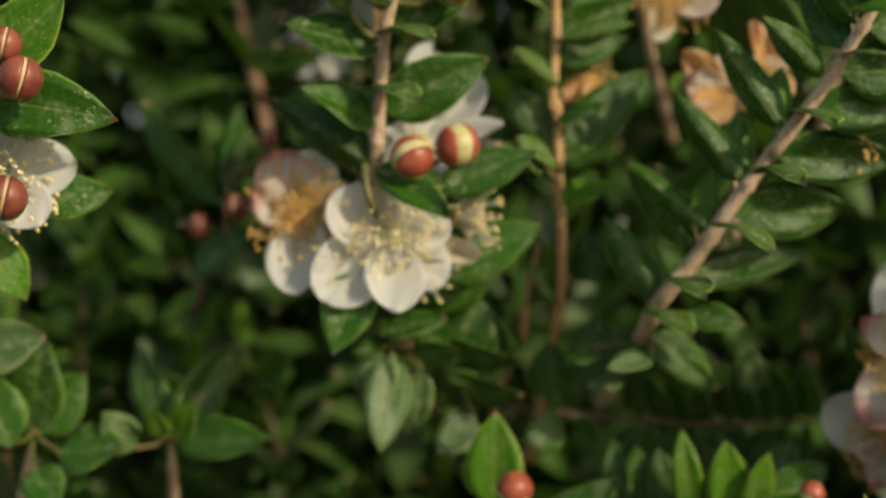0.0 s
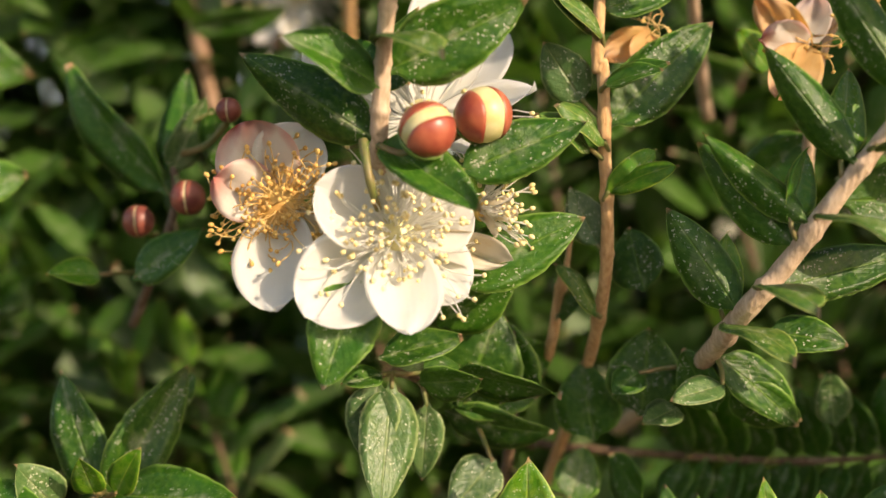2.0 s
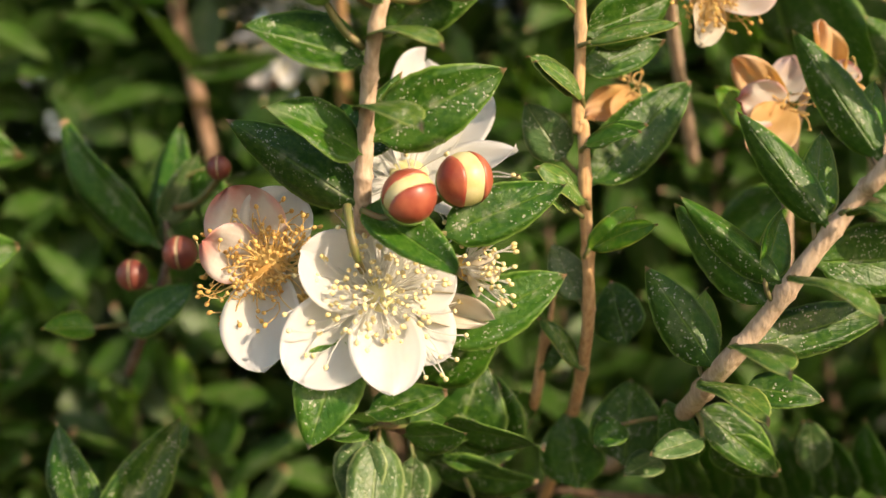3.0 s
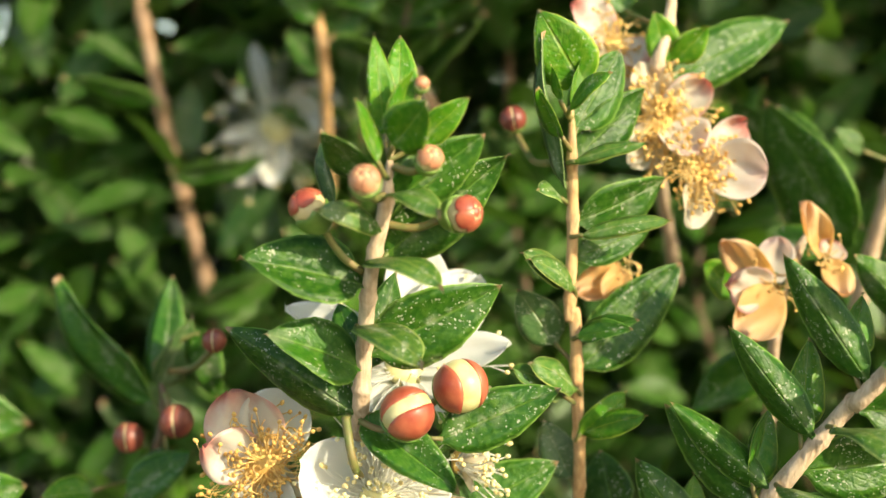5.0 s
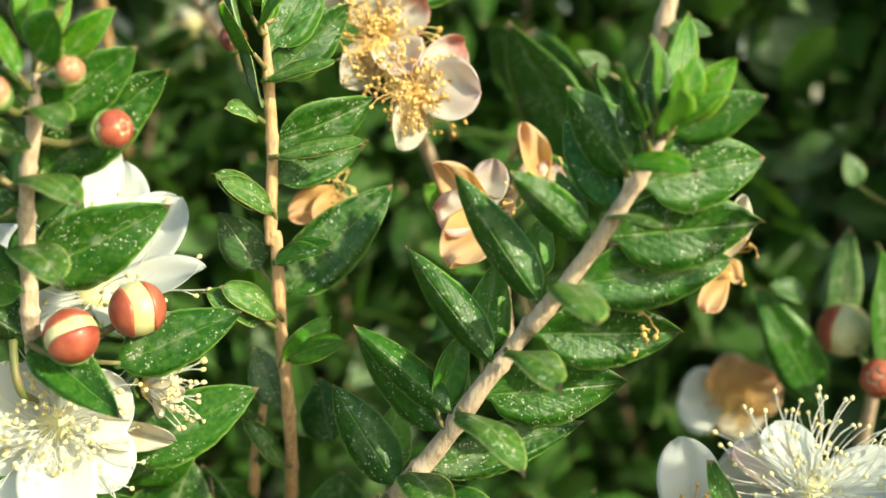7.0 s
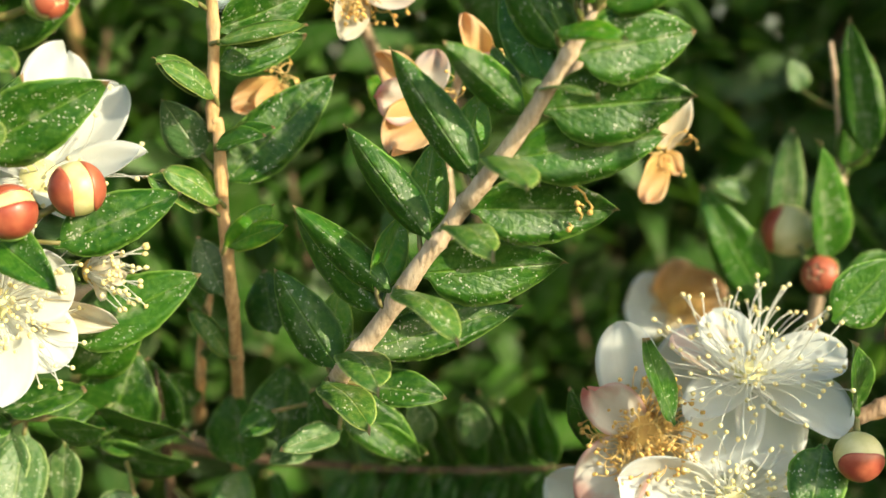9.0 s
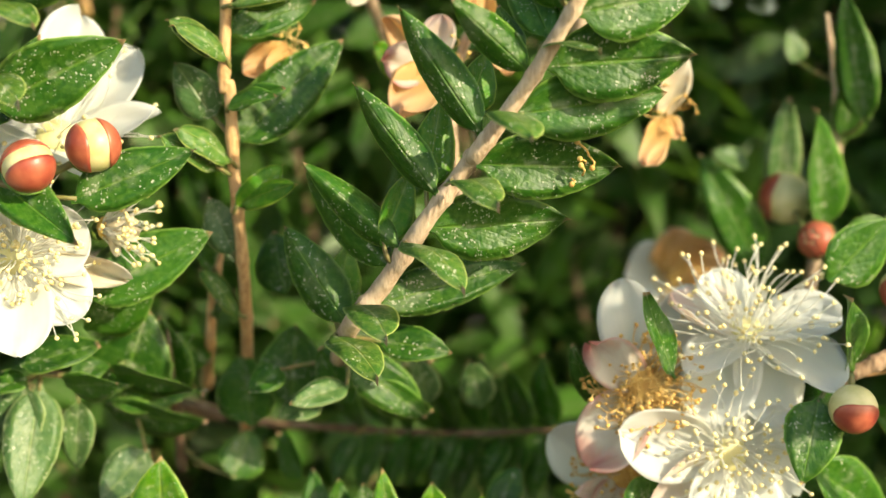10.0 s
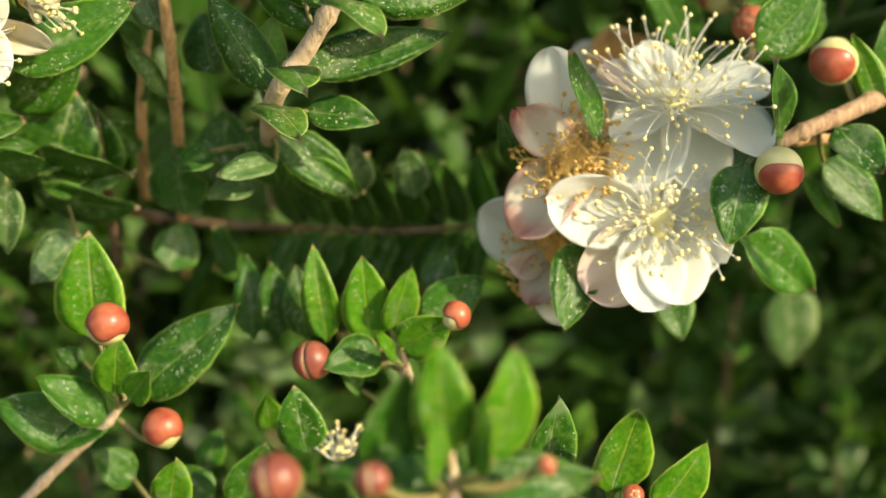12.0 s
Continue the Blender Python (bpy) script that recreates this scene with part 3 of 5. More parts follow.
leaf(main, (-10.7, 1.0, -8.0), (-7.7, 7.0, 1.0), 4.6, (0, 0.3))
leaf(main, (-12.3, 1.0, -7.4), (-14.3, 5.0, -1.5), 3.5, (0, 0.3))
leaf(main, (-12.8, -2.0, -14.3), (-2.3, -7.5, -20.0), 5.4, (0, 0.6))
leaf(main, (-4.0, 0.0, -16.4), (9.4, 1.0, -11.1), 6.2, (-0.7, -0.1))
leaf(main, (-14.3, 0.0, -27.2), (-17.6, -3.5, -37.7), 7.4, (0.2, 0.5))
leaf(main, (-4.3, 7.0, -27.8), (10.4, 8.0, -20.6), 7.6, (-1, -0.2))
leaf(main, (-12.0, 10.0, -35.9), (-2.9, 10.0, -33.8), 4.7, (0, 1))
twig(main, [(-13.6, -2.0, -13.2), (-13.2, -3.5, -16.1), (-12.7, -3.0, -18.4), (-12.1, 0.5, -20.0)], 0.5, STALK)
bud(main, (-7.3, -4.8, -12.4), 2.81, "striped", (0.25, -0.55, 0.5), (-12.2, -1.5, -13.7), -62)
bud(main, (-1.4, 0.0, -10.5), 2.97, "split", (0.2, -0.7, 0.25), (-11.4, -1.0, -13.3), 18)
bud(main, (-11.5, -15.0, 11.5), 1.54, "green", (-0.1, -0.8, 0.5), (-9.5, -8.5, 10.0), 0)
bud(main, (-5.2, -12.0, 13.5), 1.36, "green", (0.2, -0.7, 0.5), (-8.5, -9.0, 12.8), 0)
bud(main, (-17.0, -8.0, 8.9), 1.90, "young", (-0.5, -0.1, 0.7), (-11.7, -6.0, 2.3), 0)
bud(main, (-1.8, -10.0, 8.1), 1.87, "young", (0.6, -0.6, 0.1), (-9.5, -7.0, 7.1), 0)
bud(main, (-5.8, -11.0, 20.7), 0.77, "green", (0.2, -0.6, 0.6), (-8.2, -9.0, 15.5), 0)
flower(main, (-10.4, 1.5, -22.7), 10.5, (0.12, -0.9, 0.15), "white", 6, 0.12, [((-18.3, 0.0, -18.1), 8.7, "white"), ((-19.3, -1.0, -30.5), 9.7, "white"), ((-9.4, -3.0, -32.4), 8.0, "white"), ((-3.4, 2.0, -28.5), 7.7, "white"), ((-0.0, 6.0, -25.6), 3.4, "cream"), ((-3.1, 3.0, -19.8), 8.1, "white"), ((-11.1, 3.0, -15.7), 8.7, "white")], (210, 0.92, 86, 0.88))
flower(main, (-6.9, 10.0, -10.1), 12.0, (0.15, -0.75, 0.5), "sparse", 0, 0.1, [((-19.7, 13.0, -4.4), 5.3, "white"), ((-15.7, 9.0, -10.1), 4.7, "white"), ((1.2, 15.0, -0.9), 8.3, "white"), ((4.6, 8.0, -7.6), 5.2, "white"), ((-5.1, 18.0, 2.6), 7.9, "white"), ((-2.0, 6.0, -14.5), 5.5, "white"), ((-12.4, 7.0, -13.6), 4.9, "white")], (36, 0.95, 86))
flower(main, (-22.4, 5.0, -19.4), 11.7, (-0.2, -0.95, 0.05), "faded", 55, 0.2, [((-25.8, 4.0, -11.3), 9.0, "pink"), ((-28.7, 3.0, -16.8), 6.6, "pink"), ((-19.7, 6.0, -11.9), 7.9, "white"), ((-22.2, 1.0, -30.2), 8.6, "white"), ((-18.6, 4.0, -25.1), 5.4, "cream")], (230, 0.52, 88))
flower(main, (-1.5, 6.0, -19.9), 6.8, (0.9, -0.4, 0.05), "spent", 0, 0.3, [((1.8, 5.0, -18.4), 3.6, "cream"), ((2.0, 5.0, -21.6), 3.3, "cream"), ((-0.4, 4.0, -22.9), 3.0, "cream")], (70, 1.0, 40))

slender = sprig("upright slender sprig with orange-brown stem and green leaves")
stem(slender, [(12.0, 8.0, 19.1), (12.2, 9.0, 12.5), (12.4, 10.0, 5.4), (12.0, 10.0, -4.3), (12.6, 10.0, -4.3), (12.9, 10.5, -14.6), (13.4, 12.0, -21.9), (13.6, 16.0, -29.2), (13.1, 28.0, -40.7), (11.2, 56.0, -60.6)], 0.75, 0.95, "orange")
leaf(slender, (13.6, 9.0, 21.3), (8.3, 6.0, 29.5), 7.1, (-0.3, 0.3), 'y')
leaf(slender, (11.9, 8.0, 19.1), (13.1, 8.0, 24.7), 2.6, (0.9, 0.3), 'y')
leaf(slender, (10.6, 7.0, 19.7), (9.5, 6.0, 23.8), 1.5, (-1, 0.3), 'y')
leaf(slender, (11.3, 6.0, 18.8), (14.7, 2.0, 22.9), 2.4, (0, 0.9), 'u')
leaf(slender, (13.3, 9.0, 16.6), (18.3, 11.0, 25.9), 6.3, (-0.2, -0.5))
leaf(slender, (13.1, 10.0, 13.4), (21.4, 12.0, 21.5), 5.7, (0.5, 0.3))
leaf(slender, (10.0, 9.0, 10.1), (6.9, 6.0, 26.7), 3.3, (-1.8, 0.3), 'p')
leaf(slender, (10.9, 7.0, 15.6), (7.5, 4.0, 21.0), 2.4, (-1.2, 0.3), 'y')
leaf(slender, (11.7, 7.0, 13.1), (19.8, 4.5, 15.3), 2.1, (0.25, 0.7), 'd')
leaf(slender, (13.2, 11.0, 6.5), (24.3, 12.0, 10.8), 6.8, (0, -0.5))
leaf(slender, (12.7, 8.0, 4.8), (22.6, 5.0, 6.8), 2.5, (0.25, 0.7), 'd')
leaf(slender, (13.8, 12.0, 2.0), (22.6, 14.0, 5.6), 4.5, (0, 0.3))
leaf(slender, (11.0, 9.0, 9.0), (8.4, 5.0, 10.7), 2.9, (0, 0.8), 'd')
leaf(slender, (11.4, 9.0, -0.8), (6.5, 6.0, 3.4), 3.9, (0, 0.8), 'd')
leaf(slender, (10.8, 12.0, -8.0), (6.3, 12.0, -1.3), 5.5, (-0.4, 0.3), 'p')
leaf(slender, (12.4, 8.0, -6.6), (17.6, 4.0, -4.9), 2.9, (0.25, 0.7))
leaf(slender, (13.2, 11.0, -10.5), (25.9, 13.4, 1.4), 7.3, (-0.2, -0.1))
leaf(slender, (11.2, 9.0, -13.5), (5.3, 6.0, -9.3), 4.0, (0, 0.9), 'd')
leaf(slender, (12.9, 10.0, -18.1), (18.6, 9.0, -13.5), 3.3, (1.05, 0.7), 'u')
leaf(slender, (12.6, 9.0, -1.2), (7.2, 5.0, 2.8), 3.6, (0, 0.8), 'd')
leaf(slender, (12.8, 9.0, -12.7), (7.0, 5.0, -8.7), 3.9, (0, 0.9), 'd')
leaf(slender, (12.8, 9.0, -6.7), (18.5, 5.0, -4.1), 2.8, (0.25, 0.7))
leaf(slender, (13.4, 10.0, -17.9), (19.9, 6.0, -15.1), 3.3, (0.25, 0.7), 'u')
leaf(slender, (12.6, 13.0, -24.0), (9.7, 15.0, -17.2), 4.6, (-0.3, 0.3), 'p')
leaf(slender, (12.9, 16.0, -31.9), (8.8, 15.0, -25.6), 2.7, (0.25, 0.7), 'd')

bare = sprig("short bare orange-brown stem in the shade")
stem(bare, [(10.9, 22.0, -23.1), (9.5, 22.0, -29.4), (8.3, 28.0, -38.4), (5.5, 60.0, -49.2)], 0.7, 0.95, "orange")
leaf(bare, (9.7, 20.0, -26.3), (6.8, 16.0, -22.3), 3.7, (0, 0.8))
leaf(bare, (9.1, 22.0, -32.2), (12.5, 18.0, -28.8), 3.7, (0, 0.8))
leaf(bare, (8.2, 26.0, -39.4), (5.2, 22.0, -34.9), 4.3, (0, 0.5))
bud(slender, (7.5, 24.0, 18.4), 1.66, "red", (-0.2, -0.5, 0.8), (10.4, 12.0, 13.0), 0)

leaning = sprig("leaning branch with tan bark and paired dusty dark green leaves")
stem(leaning, [(50.4, -16.0, 7.7), (47.1, -15.0, 2.2), (43.3, -12.0, -4.6), (38.8, -9.0, -11.2), (38.0, -7.0, -12.6), (33.5, -4.5, -19.1), (29.4, -1.0, -25.9), (25.6, 3.0, -31.5), (24.8, 20.0, -38.6), (25.3, 70.0, -52.1)], 0.85, 1.5)
leaf(leaning, (40.5, -11.0, -7.0), (42.2, -23.0, -9.1), 5.0, (0.35, 3.4), 'd')
leaf(leaning, (35.9, -8.0, -14.2), (39.6, -19.0, -14.7), 4.6, (0.35, 3.4), 'd')
leaf(leaning, (31.0, -6.0, -20.8), (36.5, -17.0, -22.6), 4.8, (0.35, 3.1), 'd')
leaf(leaning, (26.2, -2.0, -27.9), (29.0, -13.0, -28.9), 5.4, (0.3, 3.1), 'd')
leaf(leaning, (44.6, -13.0, -0.4), (49.2, -20.0, -1.0), 2.7, (0.2, 2.5), 'd')
leaf(leaning, (23.7, 3.0, -32.1), (28.3, -8.0, -34.0), 5.1, (0.3, 2.5), 'd')
leaf(leaning, (50.8, -14.0, 8.3), (53.3, -12.0, 18.9), 4.0, (0.3, 0.3), 'y')
leaf(leaning, (48.9, -15.0, 7.8), (49.1, -15.0, 16.0), 3.8, (-0.6, 0.2), 'g', 6)
leaf(leaning, (48.1, -19.0, 9.7), (48.3, -20.0, 16.1), 1.8, (1.2, 0.2), 'y')
leaf(leaning, (47.5, -18.0, 7.1), (44.4, -20.0, 13.7), 1.8, (1.4, 0.3), 'y')
leaf(leaning, (47.9, -16.0, 6.8), (45.6, -17.0, 13.7), 2.5, (-0.6, 0.2), 'g')
leaf(leaning, (50.6, -18.0, 9.1), (52.2, -19.0, 14.7), 3.3, (0.3, 0.3), 'y')
leaf(leaning, (49.9, -20.0, 9.6), (49.5, -22.0, 12.9), 2.1, (0.2, 0.3), 'y')
leaf(leaning, (51.1, -16.0, 8.3), (56.2, -18.0, 14.3), 3.9, (0.1, 0.2), 'y')
leaf(leaning, (50.3, -19.0, 8.6), (53.8, -21.0, 11.0), 1.9, (0.25, 0.6), 'y')
leaf(leaning, (49.6, -18.0, 7.5), (48.9, -25.0, 11.0), 4.6, (0, 0.3), 'y', 0)
leaf(leaning, (50.8, -15.0, 6.7), (58.9, -18.0, 10.7), 4.6, (0, -0.2), 'g')
leaf(leaning, (45.8, -16.0, 4.7), (51.3, -21.0, 4.4), 2.5, (0.1, 0.6), 'u')
leaf(leaning, (46.4, -14.0, 3.3), (40.7, -15.0, 11.6), 5.8, (-0.5, 0.0), 'g', 6)
leaf(leaning, (47.7, -12.0, 4.3), (43.9, -11.0, 13.7), 4.9, (0.9, 0.6), 'g')
leaf(leaning, (46.2, -10.0, 1.2), (41.8, -8.0, 10.3), 5.1, (-0.3, 0.2), 'g')
leaf(leaning, (49.1, -14.0, 1.9), (60.3, -14.0, 4.8), 7.6, (0, 0.0), 'g', 0)
leaf(leaning, (42.8, -12.0, -1.8), (40.6, -10.0, 3.4), 3.1, (0.6, 0.3))
leaf(leaning, (47.3, -12.0, -3.7), (60.7, -12.0, -1.6), 8.2, (0, 0.0), 'g', 5)
leaf(leaning, (42.7, -13.0, -3.2), (35.3, -16.0, 3.7), 4.0, (-0.4, 0.1), 'g', 6)
leaf(leaning, (44.7, -11.0, -8.8), (58.4, -10.7, -5.3), 7.2, (0, 0.0), 'g', 0)
leaf(leaning, (37.9, -10.0, -8.9), (30.3, -10.0, 3.4), 4.7, (-0.4, 0.1), 'g', 7)
leaf(leaning, (37.8, -8.0, -7.4), (40.5, -5.0, -0.8), 4.5, (0.5, 0.3), 'y')
leaf(leaning, (39.4, -9.0, -14.8), (54.2, -7.6, -13.1), 7.2, (0, 0.0), 'g', 3)
leaf(leaning, (32.9, -8.0, -15.5), (25.8, -6.0, -4.2), 4.4, (-0.4, 0.1), 'g', 7)
leaf(leaning, (33.6, -5.0, -15.4), (35.9, -2.0, -5.8), 5.3, (0.5, 0.3), 'y')
leaf(leaning, (34.6, -6.0, -20.6), (49.6, -2.8, -19.0), 7.8, (0, 0.0), 'g', 5)
leaf(leaning, (29.4, -5.0, -21.3), (20.7, -2.0, -12.3), 4.0, (-0.2, 0.3), 'g', 6)
leaf(leaning, (29.0, -3.0, -21.4), (32.9, 2.0, -13.6), 4.4, (0.5, 0.3), 'y')
leaf(leaning, (29.3, 1.0, -29.1), (45.7, 4.0, -24.5), 5.6, (0, 0.2))
leaf(leaning, (28.9, 4.0, -33.1), (37.1, 2.0, -34.0), 4.5, (0, 0.6))
leaf(leaning, (29.5, -2.0, -23.7), (20.8, 0.0, -13.0), 5.1, (-0.2, 0.3), 'g', 7)
leaf(leaning, (29.7, -1.0, -22.8), (32.3, 3.0, -14.6), 4.9, (0.5, 0.3), 'y')
leaf(leaning, (24.2, 2.0, -30.5), (18.4, 4.0, -19.7), 5.7, (-0.2, 0.3), 'g', 7)
leaf(leaning, (23.9, 5.0, -30.2), (26.0, 8.0, -22.3), 4.9, (0.4, 0.3), 'y')
leaf(leaning, (25.8, 9.0, -39.0), (18.7, 5.0, -40.4), 3.6, (0, 0.9), 'p')
leaf(leaning, (26.5, 10.0, -37.2), (35.5, 12.0, -44.1), 5.9, (0, 0.5))
leaf(leaning, (17.8, 16.0, -38.3), (13.9, 12.0, -40.3), 3.9, (0, 0.7))

bearing = sprig("flowering branch with white open flowers, faded flowers and cream-red buds")
stem(bearing, [(80.4, 4.0, -38.9), (83.0, 1.0, -37.9), (86.5, 0.0, -36.2), (91.0, 1.0, -34.7), (97.6, 4.0, -32.7), (111.0, 12.0, -30.0), (146.4, 34.0, -30.5)], 1.0, 1.5, "brown")
twig(bearing, [(85.6, 2.0, -37.7), (89.1, 3.0, -37.6), (93.1, 4.0, -38.3), (97.8, 8.0, -41.3)], 0.75, BARK_ORANGE)
leaf(bearing, (81.9, -3.0, -36.5), (79.9, -6.0, -27.6), 5.8, (0.4, 0.3))
leaf(bearing, (77.7, -4.0, -39.4), (74.7, -8.0, -47.9), 6.6, (-0.2, 0.3))
leaf(bearing, (79.4, 2.0, -48.9), (90.9, 7.8, -57.0), 7.0, (0, 0.4))
leaf(bearing, (61.3, -4.0, -36.6), (57.0, -6.0, -26.7), 3.9, (0.9, 0.3))
leaf(bearing, (54.9, 6.0, -41.9), (50.9, 4.0, -34.5), 2.8, (-1, 0.3))
leaf(bearing, (81.7, 4.0, -27.3), (89.1, 4.0, -20.2), 7.2, (0.3, 0.3))
leaf(bearing, (89.8, 0.0, -35.8), (93.2, -6.0, -40.7), 5.9, (0, 0.6))
leaf(bearing, (89.8, 4.0, -40.1), (97.6, 2.0, -47.3), 5.6, (0, 0.3))
leaf(bearing, (88.3, 6.0, -42.7), (92.7, 4.5, -48.4), 3.1, (0.25, 0.7), 'y')
leaf(bearing, (59.9, 0.0, -48.2), (56.8, -4.0, -58.1), 6.5, (0.2, 0.2))
leaf(bearing, (71.8, 8.0, -54.8), (73.4, 4.0, -61.4), 5.5, (0, 0.4))
leaf(bearing, (96.7, 3.0, -34.1), (92.3, 2.0, -25.4), 3.9, (-0.6, 0.3), 'y')
leaf(bearing, (96.5, 6.0, -31.5), (99.4, 4.0, -20.9), 7.1, (0.3, 0.3))
leaf(bearing, (103.6, 50.0, -64.8), (107.3, 54.0, -79.8), 9.7, (0, 0.3), 'p')
bud(bearing, (80.5, -7.0, -40.0), 2.75, "cream", (-0.1, -0.85, -0.35), (81.8, -3.0, -37.0), 0)
bud(bearing, (91.0, 4.0, -28.6), 2.96, "cream", (-0.3, -0.5, -0.1), (94.3, 4.0, -33.9), 0)
bud(bearing, (85.8, 30.0, -19.5), 3.6, "cream", (-0.9, 0.1, 0.2), (87.2, 20.0, -25.0), 0)
bud(bearing, (87.3, 22.0, -24.4), 2.5, "young", (-0.5, -0.5, 0.2), (89.2, 14.0, -27.1), -40)
flower(bearing, (71.6, 3.0, -33.0), 11.0, (-0.05, -0.5, 0.85), "white", 54, -0.3, [((63.4, 6.0, -30.2), 8.6, "faded"), ((63.9, -1.0, -37.7), 6.1, "white"), ((66.0, 0.0, -42.9), 9.1, "white"), ((74.9, 1.0, -43.2), 9.8, "white"), ((79.9, -2.0, -39.4), 6.7, "white"), ((81.9, 2.0, -32.5), 8.4, "white"), ((68.5, 8.0, -27.2), 6.7, "white")], (130, 1.0, 80, 0.5))
flower(bearing, (68.4, -1.0, -46.2), 10.8, (0.02, -0.95, -0.05), "white", 30, 0.2, [((56.3, 0.0, -43.2), 8.2, "white"), ((60.2, -1.0, -53.5), 9.1, "faded"), ((65.5, -4.0, -55.5), 8.9, "white"), ((70.9, -4.0, -55.0), 8.3, "white"), ((75.6, 0.0, -51.0), 9.0, "white"), ((75.4, 3.0, -44.3), 9.2, "white"), ((68.7, 3.0, -40.7), 8.6, "white")], (150, 0.82, 86, 0.84))
flower(bearing, (59.3, 2.0, -38.7), 11.6, (-0.3, -0.9, 0.25), "faded", 20, 0.25, [((57.1, 4.0, -27.1), 7.5, "white"), ((52.5, 0.0, -33.2), 5.8, "pink"), ((53.4, 2.0, -47.6), 8.1, "pink"), ((67.3, 11.0, -31.2), 6.2, "white"), ((64.0, 3.0, -42.9), 5.9, "cream")], (240, 0.46, 84))
flower(bearing, (58.1, 7.0, -50.7), 11.1, (-0.3, -0.9, -0.2), "faded", 60, 0.2, [((50.2, 10.0, -46.0), 8.8, "white"), ((51.6, 4.0, -51.3), 3.6, "faded"), ((54.3, 3.0, -56.4), 5.6, "pink"), ((59.6, 6.0, -58.9), 6.8, "white")], (130, 0.5, 85))

low = sprig("low sprig with two red buds among bright green leaves")
stem(low, [(7.2, 6.0, -66.1), (4.8, 7.0, -69.3), (1.1, 9.0, -72.7), (-6.1, 14.0, -80.2), (-17.0, 26.0, -93.2)], 0.6, 0.85)
leaf(low, (3.9, 9.0, -59.9), (3.7, 6.6, -46.6), 8.4, (-0.2, 0.3), 'y')
leaf(low, (10.0, 7.0, -66.2), (21.0, 6.0, -55.3), 7.4, (-0.2, 0.3))
leaf(low, (6.1, 5.0, -65.4), (7.0, 2.0, -58.1), 5.4, (0, 0.2), 'y')
leaf(low, (7.8, 4.0, -65.8), (10.6, 0.0, -61.5), 3.9, (0, 0.4), 'y')
leaf(low, (5.2, 7.0, -68.8), (-2.6, 3.0, -62.3), 5.4, (0, 0.7))
leaf(low, (2.1, 8.0, -71.0), (-7.6, 6.0, -65.8), 7.1, (0, 0.4))
leaf(low, (5.7, 8.0, -68.6), (-2.3, 6.0, -72.4), 3.4, (0.25, 0.7))
leaf(low, (1.9, 12.0, -63.0), (-1.6, 12.0, -61.5), 2.7, (0, 0.3))
bud(low, (6.2, 1.0, -56.1), 2.46, "capped", (0.15, -0.5, 0.8), (5.3, 10.0, -66.1), 80)
bud(low, (11.6, 2.0, -68.7), 2.35, "capped", (-0.1, -0.45, 0.8), (5.8, 7.0, -68.6), 70)

middle = sprig("low sprig with rounded young leaves and small red buds")
stem(middle, [(39.4, 3.0, -61.1), (39.9, 5.0, -65.0), (39.1, 12.0, -73.3), (38.2, 22.0, -87.2)], 0.7, 1.1)
leaf(middle, (30.9, 8.0, -60.8), (29.2, 6.0, -49.1), 4.5, (-0.2, 0.3), 'y')
leaf(middle, (35.9, 7.0, -60.8), (35.0, 4.8, -50.1), 6.1, (-0.1, 0.3), 'y')
leaf(middle, (38.3, 6.0, -59.8), (40.7, 4.0, -51.1), 4.6, (0.3, 0.3), 'y')
leaf(middle, (42.1, 8.0, -58.7), (50.0, 8.0, -53.8), 5.9, (0.4, 0.3))
leaf(middle, (39.1, 3.0, -60.9), (44.7, -1.0, -56.5), 5.6, (0.2, 0.3), 'y')
leaf(middle, (38.6, 2.0, -62.2), (35.9, -3.0, -57.1), 1.9, (1, 0.3), 'y')
leaf(middle, (36.8, 4.0, -61.0), (30.4, -1.0, -61.7), 5.4, (0, 0.4))
leaf(middle, (28.6, 14.0, -61.8), (27.4, 14.0, -52.4), 4.7, (0, 0.3))
leaf(middle, (25.2, 16.0, -62.1), (24.3, 16.0, -52.2), 4.6, (0, 0.3))
leaf(middle, (22.0, 18.0, -62.4), (21.4, 18.0, -51.7), 4.5, (0, 0.3))
leaf(middle, (34.9, 10.0, -67.5), (31.4, 6.0, -62.8), 3.5, (0, 0.8))
leaf(middle, (43.8, 14.0, -56.7), (47.0, 16.0, -51.4), 4.5, (0, 0.3))
leaf(middle, (28.0, 2.0, -72.4), (26.5, 0.0, -64.3), 5.8, (-0.2, 0.3))
leaf(middle, (23.8, 8.0, -71.3), (23.4, 4.0, -66.0), 3.8, (0, 0.6), 'y')
bud(middle, (28.8, 2.0, -61.5), 2.28, "red", (-0.4, -0.7, 0.3), (38.6, 4.0, -62.6), 0)
bud(middle, (45.3, 0.0, -56.5), 1.75, "capped", (0.5, -0.3, 0.6), (40.0, 4.0, -62.0), 20)
flower(middle, (32.2, 8.0, -75.6), 4.1, (-0.1, -0.3, 0.95), "spent", 0, 0.4)

front = sprig("short leafy shoot with bright leaves and dark red buds")
stem(front, [(39.0, -46.0, -57.6), (39.2, -44.0, -63.1), (39.5, -36.0, -75.7), (40.4, -10.0, -102.2)], 0.7, 1.1)
leaf(front, (38.7, -46.0, -58.0), (37.7, -47.0, -48.1), 5.2, (-0.2, 0.3), 'y')
leaf(front, (42.3, -46.0, -58.7), (44.2, -49.0, -48.9), 5.3, (0.3, 0.3), 'y')
leaf(front, (32.7, -44.0, -59.3), (35.5, -46.0, -50.4), 5.4, (0.4, 0.3))
leaf(front, (37.3, -48.0, -59.6), (37.3, -50.0, -53.2), 2.6, (1, 0.3), 'y')
